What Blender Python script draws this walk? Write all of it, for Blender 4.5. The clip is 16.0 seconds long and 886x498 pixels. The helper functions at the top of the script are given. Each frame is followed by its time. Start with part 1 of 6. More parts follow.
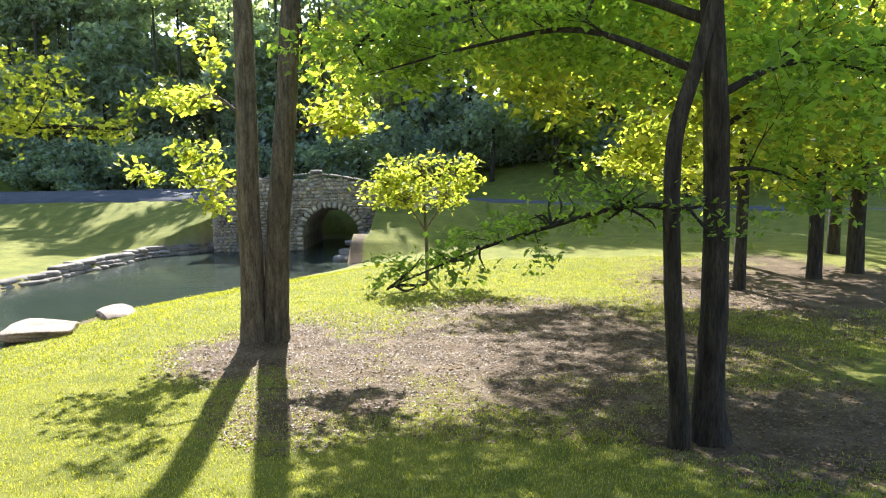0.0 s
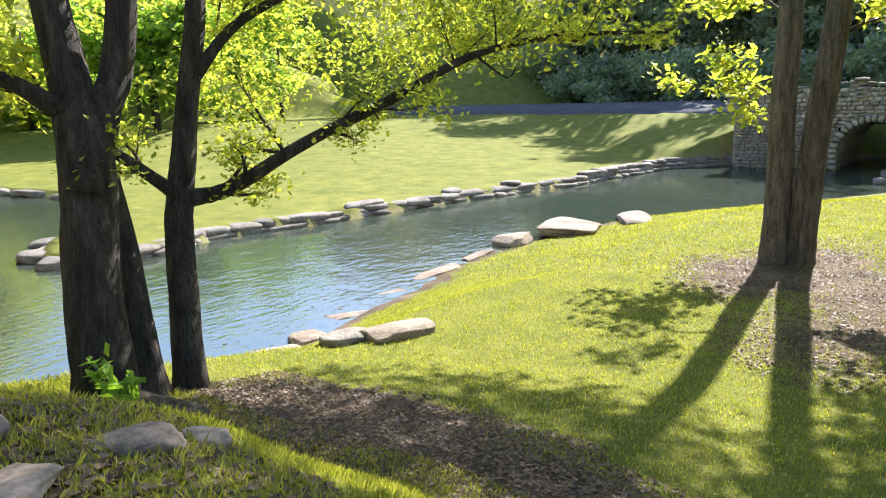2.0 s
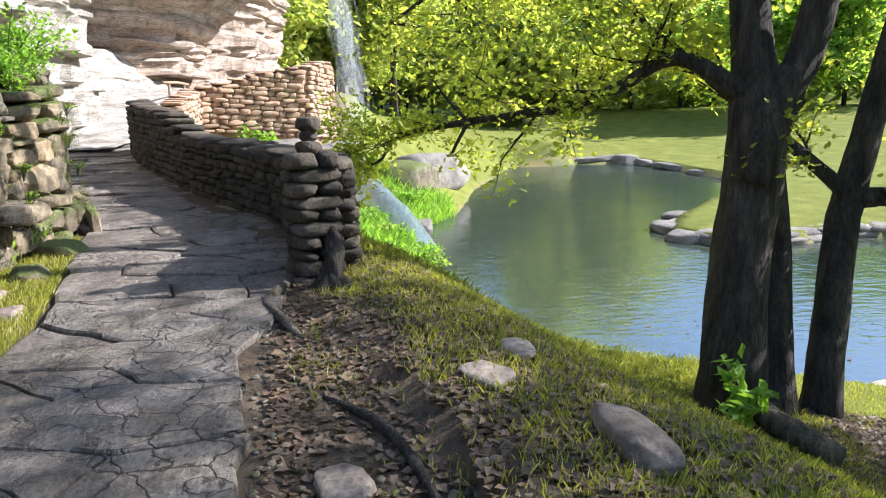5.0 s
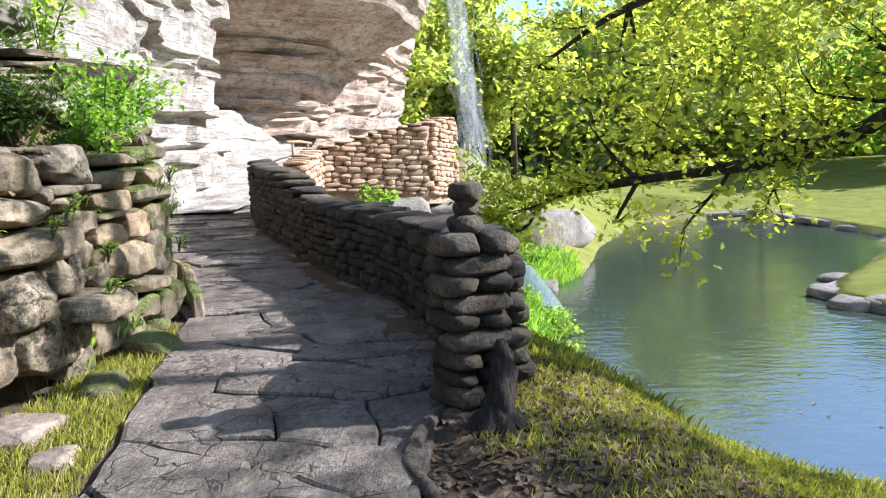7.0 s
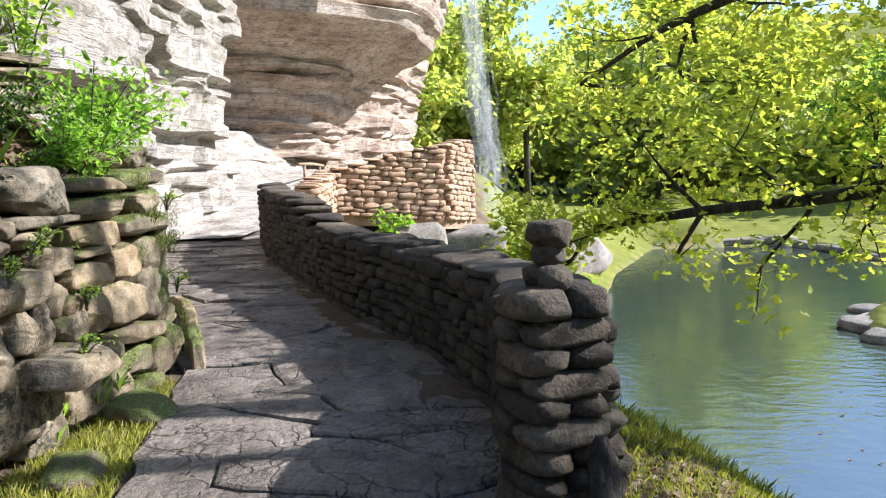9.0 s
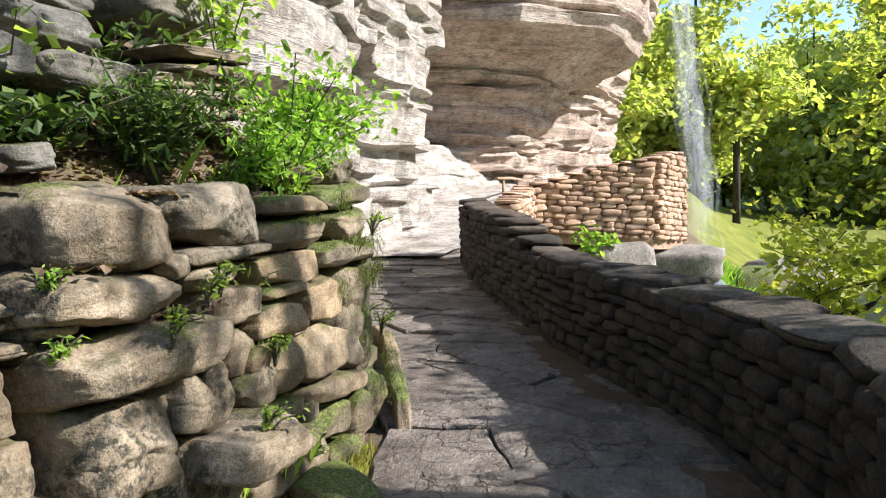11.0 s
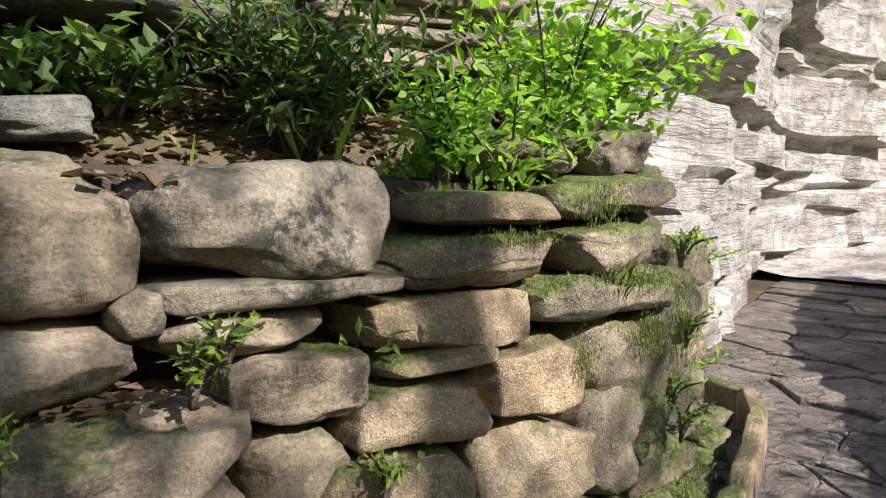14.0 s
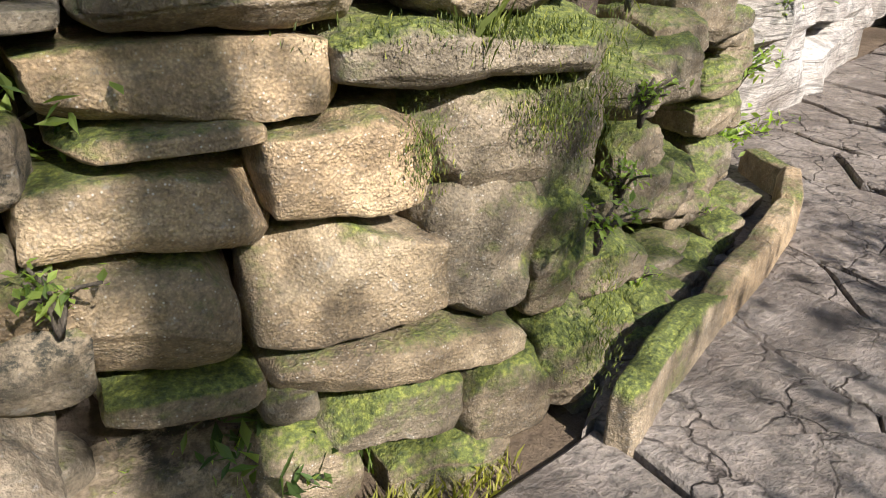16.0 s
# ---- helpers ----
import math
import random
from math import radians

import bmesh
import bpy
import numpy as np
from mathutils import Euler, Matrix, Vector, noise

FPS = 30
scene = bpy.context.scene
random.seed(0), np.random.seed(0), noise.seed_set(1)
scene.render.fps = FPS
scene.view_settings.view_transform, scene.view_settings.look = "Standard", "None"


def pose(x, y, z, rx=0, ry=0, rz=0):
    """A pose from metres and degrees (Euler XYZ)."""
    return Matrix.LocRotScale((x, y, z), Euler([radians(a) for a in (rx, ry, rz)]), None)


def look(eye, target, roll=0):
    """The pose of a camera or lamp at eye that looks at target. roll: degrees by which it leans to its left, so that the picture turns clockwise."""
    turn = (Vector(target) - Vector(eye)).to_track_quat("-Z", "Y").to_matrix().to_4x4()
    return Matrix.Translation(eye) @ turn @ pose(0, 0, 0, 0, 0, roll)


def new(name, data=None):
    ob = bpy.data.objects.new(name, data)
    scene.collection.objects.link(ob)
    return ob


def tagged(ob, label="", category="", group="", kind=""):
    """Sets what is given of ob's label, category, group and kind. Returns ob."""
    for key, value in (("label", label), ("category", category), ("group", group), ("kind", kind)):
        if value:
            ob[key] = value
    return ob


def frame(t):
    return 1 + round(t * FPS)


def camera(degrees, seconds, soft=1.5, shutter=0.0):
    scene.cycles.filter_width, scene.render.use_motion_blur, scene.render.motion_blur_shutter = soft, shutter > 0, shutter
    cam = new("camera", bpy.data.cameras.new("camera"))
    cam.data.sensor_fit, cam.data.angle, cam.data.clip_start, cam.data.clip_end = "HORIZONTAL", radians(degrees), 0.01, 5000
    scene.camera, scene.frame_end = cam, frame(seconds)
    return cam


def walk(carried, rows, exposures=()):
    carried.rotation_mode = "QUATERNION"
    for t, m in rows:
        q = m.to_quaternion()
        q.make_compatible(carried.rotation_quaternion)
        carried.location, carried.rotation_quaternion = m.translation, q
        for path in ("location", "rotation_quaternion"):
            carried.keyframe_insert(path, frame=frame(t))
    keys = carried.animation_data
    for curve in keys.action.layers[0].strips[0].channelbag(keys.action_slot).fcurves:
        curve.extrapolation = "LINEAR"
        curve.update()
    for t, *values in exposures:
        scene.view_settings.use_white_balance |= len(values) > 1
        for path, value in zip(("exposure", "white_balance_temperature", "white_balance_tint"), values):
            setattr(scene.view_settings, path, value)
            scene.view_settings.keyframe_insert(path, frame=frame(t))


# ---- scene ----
PATH = [
    (0, (0.38, 0.971, 5.136), (0.351, 2.959, 4.918), -1.2),
    (0.5, (0.293, 0.975, 5.098), (0.014, 2.935, 4.813), -0.6),
    (1, (0.213, 1.066, 5.081), (-0.332, 2.958, 4.731), -0.9),
    (1.5, (0.1, 1.101, 5.033), (-0.844, 2.823, 4.656), -2.0),
    (2, (0.001, 1.145, 5.008), (-1.243, 2.657, 4.601), -2.1),
    (2.5, (-0.087, 1.159, 4.997), (-1.623, 2.367, 4.569), -2.1),
    (3, (-0.131, 1.168, 4.996), (-1.837, 2.103, 4.531), -2.3),
    (3.5, (-0.22, 1.123, 4.995), (-2.014, 1.872, 4.521), -1.2),
    (4, (-0.432, 1.072, 5.032), (-2.272, 1.729, 4.604), 0.1),
    (4.5, (-0.649, 1.088, 5.037), (-2.522, 1.646, 4.61), -0.1),
    (5, (-0.921, 1.145, 5.059), (-2.872, 1.303, 4.648), -1.3),
    (5.2, (-1.013, 1.14, 5.094), (-2.968, 1.168, 4.674), -0.7),
    (7.3, (-3.006, 0.631, 5.07), (-4.985, 0.489, 4.818), -2.5),
    (7.5, (-3.112, 0.558, 5.073), (-5.099, 0.47, 4.856), -2.3),
    (8, (-3.403, 0.408, 5.066), (-5.392, 0.396, 4.856), -2.8),
    (8.2, (-3.471, 0.409, 5.071), (-5.46, 0.392, 4.862), -2.7),
    (10.3, (-4.664, 0.003, 5.134), (-6.597, -0.485, 4.977), -1.0),
    (10.5, (-4.793, -0.099, 5.128), (-6.721, -0.612, 4.979), -1.0),
    (11, (-5.093, -0.267, 5.149), (-6.978, -0.919, 5.006), -1.6),
    (11.5, (-5.439, -0.366, 5.16), (-7.191, -1.322, 5.041), -2.5),
    (12, (-5.718, -0.414, 5.192), (-7.304, -1.627, 5.082), -2.2),
    (12.5, (-6.008, -0.474, 5.184), (-7.566, -1.723, 5.081), 0.2),
    (13, (-6.323, -0.498, 5.187), (-7.738, -1.906, 5.069), 0.3),
    (13.5, (-6.737, -0.513, 5.194), (-8.009, -2.051, 5.068), 0.3),
    (14, (-7.133, -0.634, 5.151), (-8.348, -2.217, 5.014), 0.7),
    (14.5, (-7.54, -0.709, 5.125), (-8.571, -2.386, 4.768), 0.0),
    (15, (-7.916, -0.829, 5.123), (-8.906, -2.485, 4.598), 0.4),
    (15.5, (-8.103, -0.901, 5.11), (-9.064, -2.512, 4.416), 1.2),
    (16, (-8.181, -0.805, 5.117), (-9.085, -2.383, 4.284), 2.4),
]
cam = camera(61.9, 16.0, soft=1.1)
walk(cam, [(t, look(eye, target, roll)) for t, eye, target, roll in PATH], [(0, 2.0, 5900, 12), (1, 1.85, 5900, 13), (3, 1.8, 5900, 13), (5, 1.55, 5450, 13), (8, 1.48, 5350, 13), (10.5, 1.35, 5700, 12), (12.5, 1.25, 5600, 12), (14.5, 1.15, 5700, 13), (16, 1.35, 5800, 13)])

# ---- light ----
SUN_EL, SUN_AZ = radians(37), (-0.16, 0.987)
world = bpy.data.worlds.new("sky")
scene.world = world
world.use_nodes = True
wn = world.node_tree
sky = wn.nodes.new("ShaderNodeTexSky")
sky.sky_type, sky.sun_disc = "NISHITA", False
sky.sun_elevation, sky.sun_rotation = SUN_EL, math.atan2(SUN_AZ[0], SUN_AZ[1])
wn.links.new(sky.outputs[0], wn.nodes["Background"].inputs[0])
wn.nodes["Background"].inputs[1].default_value = 0.1
sun = new("sun", bpy.data.lights.new("sun", "SUN"))
sun.data.energy, sun.data.angle, sun.data.color = 5.0, radians(0.6), (1.0, 0.92, 0.8)
sun.matrix_world = look((0, 0, 0), (-SUN_AZ[0] * math.cos(SUN_EL), -SUN_AZ[1] * math.cos(SUN_EL), -math.sin(SUN_EL)))

rng = np.random.default_rng(7)
WATER = -1.25


# ---- materials ----
def material(name):
    m = bpy.data.materials.new(name)
    m.use_nodes = True
    nt = m.node_tree
    return m, nt, nt.nodes["Principled BSDF"]


def rgb(c):
    return (c[0], c[1], c[2], 1)


def ramp(nt, fac, stops):
    r = nt.nodes.new("ShaderNodeValToRGB")
    while len(r.color_ramp.elements) < len(stops):
        r.color_ramp.elements.new(0.5)
    for e, (p, c) in zip(r.color_ramp.elements, stops):
        e.position, e.color = p, rgb(c)
    nt.links.new(fac, r.inputs[0])
    return r.outputs[0]


def noise_tex(nt, vec, scale, detail=5.0, rough=0.6, squash=None):
    if squash:
        mp = nt.nodes.new("ShaderNodeMapping")
        mp.inputs["Scale"].default_value = squash
        nt.links.new(vec, mp.inputs[0])
        vec = mp.outputs[0]
    n = nt.nodes.new("ShaderNodeTexNoise")
    n.inputs["Scale"].default_value = scale
    n.inputs["Detail"].default_value = detail
    n.inputs["Roughness"].default_value = rough
    nt.links.new(vec, n.inputs["Vector"])
    return n.outputs[0]


def mix(nt, fac, a, b, mode="MIX"):
    n = nt.nodes.new("ShaderNodeMix")
    n.data_type, n.blend_type = "RGBA", mode
    for sock, v in ((0, fac), (6, a), (7, b)):
        if hasattr(v, "is_output"):
            nt.links.new(v, n.inputs[sock])
        elif sock == 0:
            n.inputs[0].default_value = v
        else:
            n.inputs[sock].default_value = rgb(v)
    return n.outputs[2]


def math_node(nt, op, a, b=0.0):
    n = nt.nodes.new("ShaderNodeMath")
    n.operation = op
    for sock, v in ((0, a), (1, b)):
        if hasattr(v, "is_output"):
            nt.links.new(v, n.inputs[sock])
        else:
            n.inputs[sock].default_value = v
    return n.outputs[0]


def surface(name, stops, scale=1.5, fine=25.0, rough=0.9, bump=0.4, dist=0.02, squash=None, vary=0.25, moss=0.0, stain=0.0, island=False, wet=0.0, crack=0.0, web=0.0, grit=0.6):
    """Mottled stone, bark or soil: two scales of colour, relief, lichen stains, moss on what faces up."""
    m, nt, b = material(name)
    pos = nt.nodes.new("ShaderNodeNewGeometry").outputs["Position"]
    big = noise_tex(nt, pos, scale, 4, 0.6, squash)
    small = noise_tex(nt, pos, fine, 6, 0.7, squash)
    col = ramp(nt, big, stops)
    col = mix(nt, grit, col, ramp(nt, small, [(0.36, (0.3, 0.3, 0.3)), (0.5, (1.0, 1.0, 1.0)), (0.64, (1.6, 1.6, 1.55))]), "MULTIPLY")
    if stain:
        spot = ramp(nt, noise_tex(nt, pos, scale * 3.1, 6, 0.75), [(0.5, (0, 0, 0)), (0.58, (1, 1, 1))])
        col = mix(nt, math_node(nt, "MULTIPLY", spot, stain), col, mix(nt, 0.3, (0.05, 0.05, 0.042), col))
    if crack:
        bed = noise_tex(nt, pos, crack, 4, 0.55, (0.3, 0.3, 4.5))
        line = ramp(nt, bed, [(0.455, (1, 1, 1)), (0.475, (0.12, 0.12, 0.12)), (0.5, (1, 1, 1)), (0.585, (1, 1, 1)), (0.6, (0.3, 0.3, 0.3)), (0.615, (1, 1, 1))])
        col = mix(nt, 0.5, col, line, "MULTIPLY")
        small = math_node(nt, "ADD", small, math_node(nt, "MULTIPLY", line, 0.35))
    if web:
        bend = nt.nodes.new("ShaderNodeVectorMath")
        warp = nt.nodes.new("ShaderNodeTexNoise")
        warp.inputs["Scale"].default_value = 2.3
        warp.inputs["Detail"].default_value = 6
        nt.links.new(pos, warp.inputs["Vector"])
        bend.operation = "MULTIPLY_ADD"
        nt.links.new(warp.outputs["Color"], bend.inputs[0])
        bend.inputs[1].default_value = (0.55, 0.55, 0.55)
        nt.links.new(pos, bend.inputs[2])
        cells = nt.nodes.new("ShaderNodeTexVoronoi")
        cells.feature = "DISTANCE_TO_EDGE"
        cells.inputs["Scale"].default_value = web
        nt.links.new(bend.outputs[0], cells.inputs["Vector"])
        seam = ramp(nt, cells.outputs["Distance"], [(0.0, (0.12, 0.1, 0.09)), (0.035, (1, 1, 1))])
        keep = ramp(nt, noise_tex(nt, pos, 1.3, 3, 0.6), [(0.4, (0, 0, 0)), (0.52, (1, 1, 1))])
        col = mix(nt, math_node(nt, "MULTIPLY", keep, 0.85), col, mix(nt, 1.0, col, seam, "MULTIPLY"))
        small = math_node(nt, "ADD", small, math_node(nt, "MULTIPLY", seam, math_node(nt, "MULTIPLY", keep, 0.5)))
    if vary:
        if island:
            rnd = nt.nodes.new("ShaderNodeNewGeometry").outputs["Random Per Island"]
        else:
            rnd = nt.nodes.new("ShaderNodeObjectInfo").outputs["Random"]
        col = mix(nt, 1.0, col, ramp(nt, rnd, [(0, (1 - vary,) * 3), (0.5, (1, 1 - 0.12 * vary, 1 - 0.3 * vary)), (1, (1 + vary,) * 3)]), "MULTIPLY")
    if moss:
        sep = nt.nodes.new("ShaderNodeSeparateXYZ")
        nt.links.new(nt.nodes.new("ShaderNodeNewGeometry").outputs["Normal"], sep.inputs[0])
        up = math_node(nt, "MULTIPLY_ADD", sep.outputs[2], 0.5)
        patch = math_node(nt, "ADD", math_node(nt, "MULTIPLY", up, 0.34), math_node(nt, "MULTIPLY", noise_tex(nt, pos, 3.3, 7, 0.8), 1.25))
        fac = ramp(nt, math_node(nt, "MULTIPLY", patch, 0.7), [(0.8 - 0.2 * moss, (0, 0, 0)), (0.87 - 0.2 * moss, (1, 1, 1))])
        green = ramp(nt, small, [(0.35, (0.045, 0.06, 0.01)), (0.65, (0.21, 0.23, 0.03))])
        col = mix(nt, fac, col, green)
    nt.links.new(col, b.inputs["Base Color"])
    if wet:
        nt.links.new(ramp(nt, noise_tex(nt, pos, 0.9, 3, 0.5), [(0.42, (rough,) * 3), (0.6, (rough - wet,) * 3)]), b.inputs["Roughness"])
    else:
        b.inputs["Roughness"].default_value = rough
    b.inputs["Specular IOR Level"].default_value = 0.3
    bp = nt.nodes.new("ShaderNodeBump")
    bp.inputs["Strength"].default_value, bp.inputs["Distance"].default_value = bump, dist
    nt.links.new(math_node(nt, "ADD", math_node(nt, "MULTIPLY", big, 1.2), small), bp.inputs["Height"])
    nt.links.new(bp.outputs[0], b.inputs["Normal"])
    return m


def upward(nt):
    """How far a surface faces up, 0 to 1 from level to flat."""
    sep = nt.nodes.new("ShaderNodeSeparateXYZ")
    nt.links.new(nt.nodes.new("ShaderNodeNewGeometry").outputs["Normal"], sep.inputs[0])
    return sep.outputs[2]


def cells_tex(nt, vec, scale, feature="F1"):
    v = nt.nodes.new("ShaderNodeTexVoronoi")
    v.feature = feature
    v.inputs["Scale"].default_value = scale
    nt.links.new(vec, v.inputs["Vector"])
    return v


def fieldstone(name, stops, lichen=0.8, grain=0.0, moss=0.0, bedding=0.3, rough=0.9):
    """Weathered limestone: soft tones, dark and pale lichen, faint bedding; with grain, a pebbly lime crust; with moss, green where it faces up."""
    m, nt, b = material(name)
    geo = nt.nodes.new("ShaderNodeNewGeometry")
    pos = geo.outputs["Position"]
    rnd = nt.nodes.new("ShaderNodeObjectInfo").outputs["Random"]
    big, mid, fine = noise_tex(nt, pos, 2.6, 4, 0.55), noise_tex(nt, pos, 11, 7, 0.7), noise_tex(nt, pos, 90, 4, 0.65)
    col = ramp(nt, math_node(nt, "ADD", math_node(nt, "MULTIPLY", big, 0.6), math_node(nt, "MULTIPLY", mid, 0.4)), stops)
    col = mix(nt, 1.0, col, ramp(nt, fine, [(0.3, (0.62, 0.62, 0.62)), (0.5, (1, 1, 1)), (0.7, (1.32, 1.3, 1.27))]), "MULTIPLY")
    col = mix(nt, 1.0, col, ramp(nt, rnd, [(0, (0.82, 0.84, 0.86)), (0.5, (1, 0.98, 0.95)), (1, (1.18, 1.15, 1.12))]), "MULTIPLY")
    relief = math_node(nt, "ADD", math_node(nt, "MULTIPLY", mid, 1.3), math_node(nt, "MULTIPLY", fine, 0.35))
    if bedding:
        bed = noise_tex(nt, pos, 2.2, 5, 0.6, (0.5, 0.5, 6.0))
        line = ramp(nt, bed, [(0.47, (1, 1, 1)), (0.49, (0.2, 0.2, 0.2)), (0.51, (1, 1, 1))])
        col = mix(nt, bedding, col, line, "MULTIPLY")
        relief = math_node(nt, "ADD", relief, math_node(nt, "MULTIPLY", line, 0.5 * bedding))
    if lichen:
        zone = ramp(nt, noise_tex(nt, pos, 3.4, 3, 0.5), [(0.42, (0, 0, 0)), (0.6, (1, 1, 1))])
        spot = ramp(nt, noise_tex(nt, pos, 17, 8, 0.78), [(0.46, (0, 0, 0)), (0.56, (1, 1, 1))])
        col = mix(nt, math_node(nt, "MULTIPLY", math_node(nt, "MULTIPLY", zone, spot), lichen), col, (0.035, 0.034, 0.025))
        pale = ramp(nt, noise_tex(nt, pos, 26, 5, 0.7), [(0.6, (0, 0, 0)), (0.66, (1, 1, 1))])
        col = mix(nt, math_node(nt, "MULTIPLY", pale, 0.4), col, (0.34, 0.32, 0.27))
    if grain:
        bead = cells_tex(nt, pos, 125)
        dome = ramp(nt, bead.outputs["Distance"], [(0.0, (1, 1, 1)), (0.7, (0.25, 0.25, 0.25))])
        col = mix(nt, 0.4 * grain, col, ramp(nt, bead.outputs["Distance"], [(0.1, (1.25, 1.22, 1.15)), (0.65, (0.45, 0.42, 0.38))]), "MULTIPLY")
        sep = nt.nodes.new("ShaderNodeSeparateColor")
        nt.links.new(bead.outputs["Color"], sep.inputs[0])
        fleck = math_node(nt, "MULTIPLY", ramp(nt, sep.outputs[0], [(0.9, (0, 0, 0)), (0.93, (1, 1, 1))]), ramp(nt, bead.outputs["Distance"], [(0.2, (1, 1, 1)), (0.4, (0, 0, 0))]))
        col = mix(nt, math_node(nt, "MULTIPLY", fleck, 0.55 * grain), col, (0.6, 0.57, 0.5))
        relief = math_node(nt, "ADD", relief, math_node(nt, "MULTIPLY", dome, 0.22 * grain))
        damp = ramp(nt, noise_tex(nt, pos, 2.9, 5, 0.65), [(0.44, (1, 1, 1)), (0.6, (0.42, 0.4, 0.36))])
        col = mix(nt, 0.8, col, damp, "MULTIPLY")
    if moss:
        patch = math_node(nt, "ADD", math_node(nt, "MULTIPLY", upward(nt), 0.2), math_node(nt, "ADD", math_node(nt, "MULTIPLY", noise_tex(nt, pos, 2.7, 4, 0.6), 0.75), math_node(nt, "MULTIPLY", noise_tex(nt, pos, 38, 5, 0.75), 0.32)))
        fac = ramp(nt, patch, [(0.76 - 0.14 * moss, (0, 0, 0)), (0.9 - 0.14 * moss, (1, 1, 1))])
        col = mix(nt, fac, col, ramp(nt, noise_tex(nt, pos, 55, 5, 0.7), [(0.35, (0.03, 0.042, 0.009)), (0.52, (0.1, 0.115, 0.02)), (0.68, (0.24, 0.25, 0.045))]))
        relief = math_node(nt, "ADD", relief, math_node(nt, "MULTIPLY", fac, 0.5))
    nt.links.new(col, b.inputs["Base Color"])
    nt.links.new(ramp(nt, mid, [(0.4, (rough,) * 3), (0.65, (rough - 0.3 * grain,) * 3)]), b.inputs["Roughness"])
    b.inputs["Specular IOR Level"].default_value = 0.25 + 0.25 * grain
    bp = nt.nodes.new("ShaderNodeBump")
    bp.inputs["Strength"].default_value, bp.inputs["Distance"].default_value = 0.85, 0.022
    nt.links.new(relief, bp.inputs["Height"])
    nt.links.new(bp.outputs[0], b.inputs["Normal"])
    return m


def foliage(name, dark, light, glow=0.5, tip=None):
    """Leaves: thin, let light through, each one its own shade."""
    m, nt, b = material(name)
    rnd = nt.nodes.new("ShaderNodeNewGeometry").outputs["Random Per Island"]
    stops = [(0, dark), (0.8, light)] + ([(0.97, tip)] if tip else [])
    col = ramp(nt, rnd, stops)
    nt.links.new(col, b.inputs["Base Color"])
    b.inputs["Roughness"].default_value = 0.55
    b.inputs["Specular IOR Level"].default_value = 0.25
    tr = nt.nodes.new("ShaderNodeBsdfTranslucent")
    nt.links.new(mix(nt, 1.0, col, (1.85, 2.05, 0.7), "MULTIPLY"), tr.inputs[0])
    mx = nt.nodes.new("ShaderNodeMixShader")
    mx.inputs[0].default_value = glow
    nt.links.new(b.outputs[0], mx.inputs[1])
    nt.links.new(tr.outputs[0], mx.inputs[2])
    nt.links.new(mx.outputs[0], nt.nodes["Material Output"].inputs[0])
    return m


BOULDER = fieldstone("weathered limestone boulder", [(0.34, (0.1, 0.076, 0.049)), (0.5, (0.205, 0.162, 0.108)), (0.64, (0.35, 0.285, 0.2))], 0.95, 0.0, 0.3, 0.12)
HILLSTONE = fieldstone("grey hillside limestone", [(0.32, (0.08, 0.072, 0.06)), (0.5, (0.15, 0.135, 0.112)), (0.66, (0.24, 0.218, 0.185))], 0.75, 0.0, 0.3, 0.2)
TUFA = fieldstone("damp golden lime-crusted stone", [(0.32, (0.15, 0.105, 0.058)), (0.5, (0.33, 0.24, 0.135)), (0.66, (0.5, 0.385, 0.235))], 0.35, 1.0, 0.62, 0.0, 0.85)
MOSSY = fieldstone("mossy wet limestone", [(0.32, (0.11, 0.085, 0.055)), (0.5, (0.23, 0.18, 0.115)), (0.66, (0.36, 0.285, 0.19))], 0.4, 0.8, 1.5, 0.0, 0.85)
EARTH = surface("rooty brown earth", [(0.3, (0.04, 0.029, 0.02)), (0.55, (0.09, 0.066, 0.045)), (0.8, (0.16, 0.122, 0.085))], 4, 40, 0.95, 1.0, 0.04, None, 0, 0.25)
# brownish stone, darkened further so the parapet's unlit side looks nearly black
WALLROCK = surface("dark parapet stone deepened for shade", [(0.25, (0.036, 0.029, 0.022)), (0.55, (0.085, 0.068, 0.05)), (0.8, (0.16, 0.128, 0.095))], 4.5, 34, 0.92, 1.0, 0.025, None, 0.45, 0.12, 0.5)
REDROCK = surface("reddish parapet stone", [(0.25, (0.26, 0.16, 0.105)), (0.55, (0.4, 0.27, 0.18)), (0.8, (0.5, 0.4, 0.3))], 2.0, 25, 0.92, 0.5, 0.02, None, 0.3)
BRIDGESTONE = surface("bridge rubble stone", [(0.25, (0.2, 0.175, 0.14)), (0.55, (0.36, 0.32, 0.26)), (0.8, (0.48, 0.44, 0.37))], 1.2, 12, 0.92, 0.5, 0.03, None, 0.35)
BANKSTONE = surface("pale bank stone", [(0.3, (0.11, 0.098, 0.082)), (0.5, (0.21, 0.185, 0.157)), (0.72, (0.31, 0.28, 0.24))], 1.0, 14, 0.9, 0.5, 0.03, None, 0.2, 0.0, 0.3)
PINKSTONE = surface("pinkish shore rock", [(0.3, (0.15, 0.115, 0.088)), (0.5, (0.27, 0.21, 0.162)), (0.72, (0.37, 0.3, 0.24))], 1.0, 14, 0.9, 0.5, 0.03, None, 0.15, 0.0, 0.3)
CLIFF_PALE = surface("pale bedded limestone", [(0.3, (0.23, 0.19, 0.15)), (0.5, (0.4, 0.352, 0.295)), (0.72, (0.53, 0.485, 0.42))], 1.1, 15, 0.92, 0.9, 0.06, (0.8, 0.8, 3.2), 0, 0.0, 0.5, crack=1.3, grit=0.4)
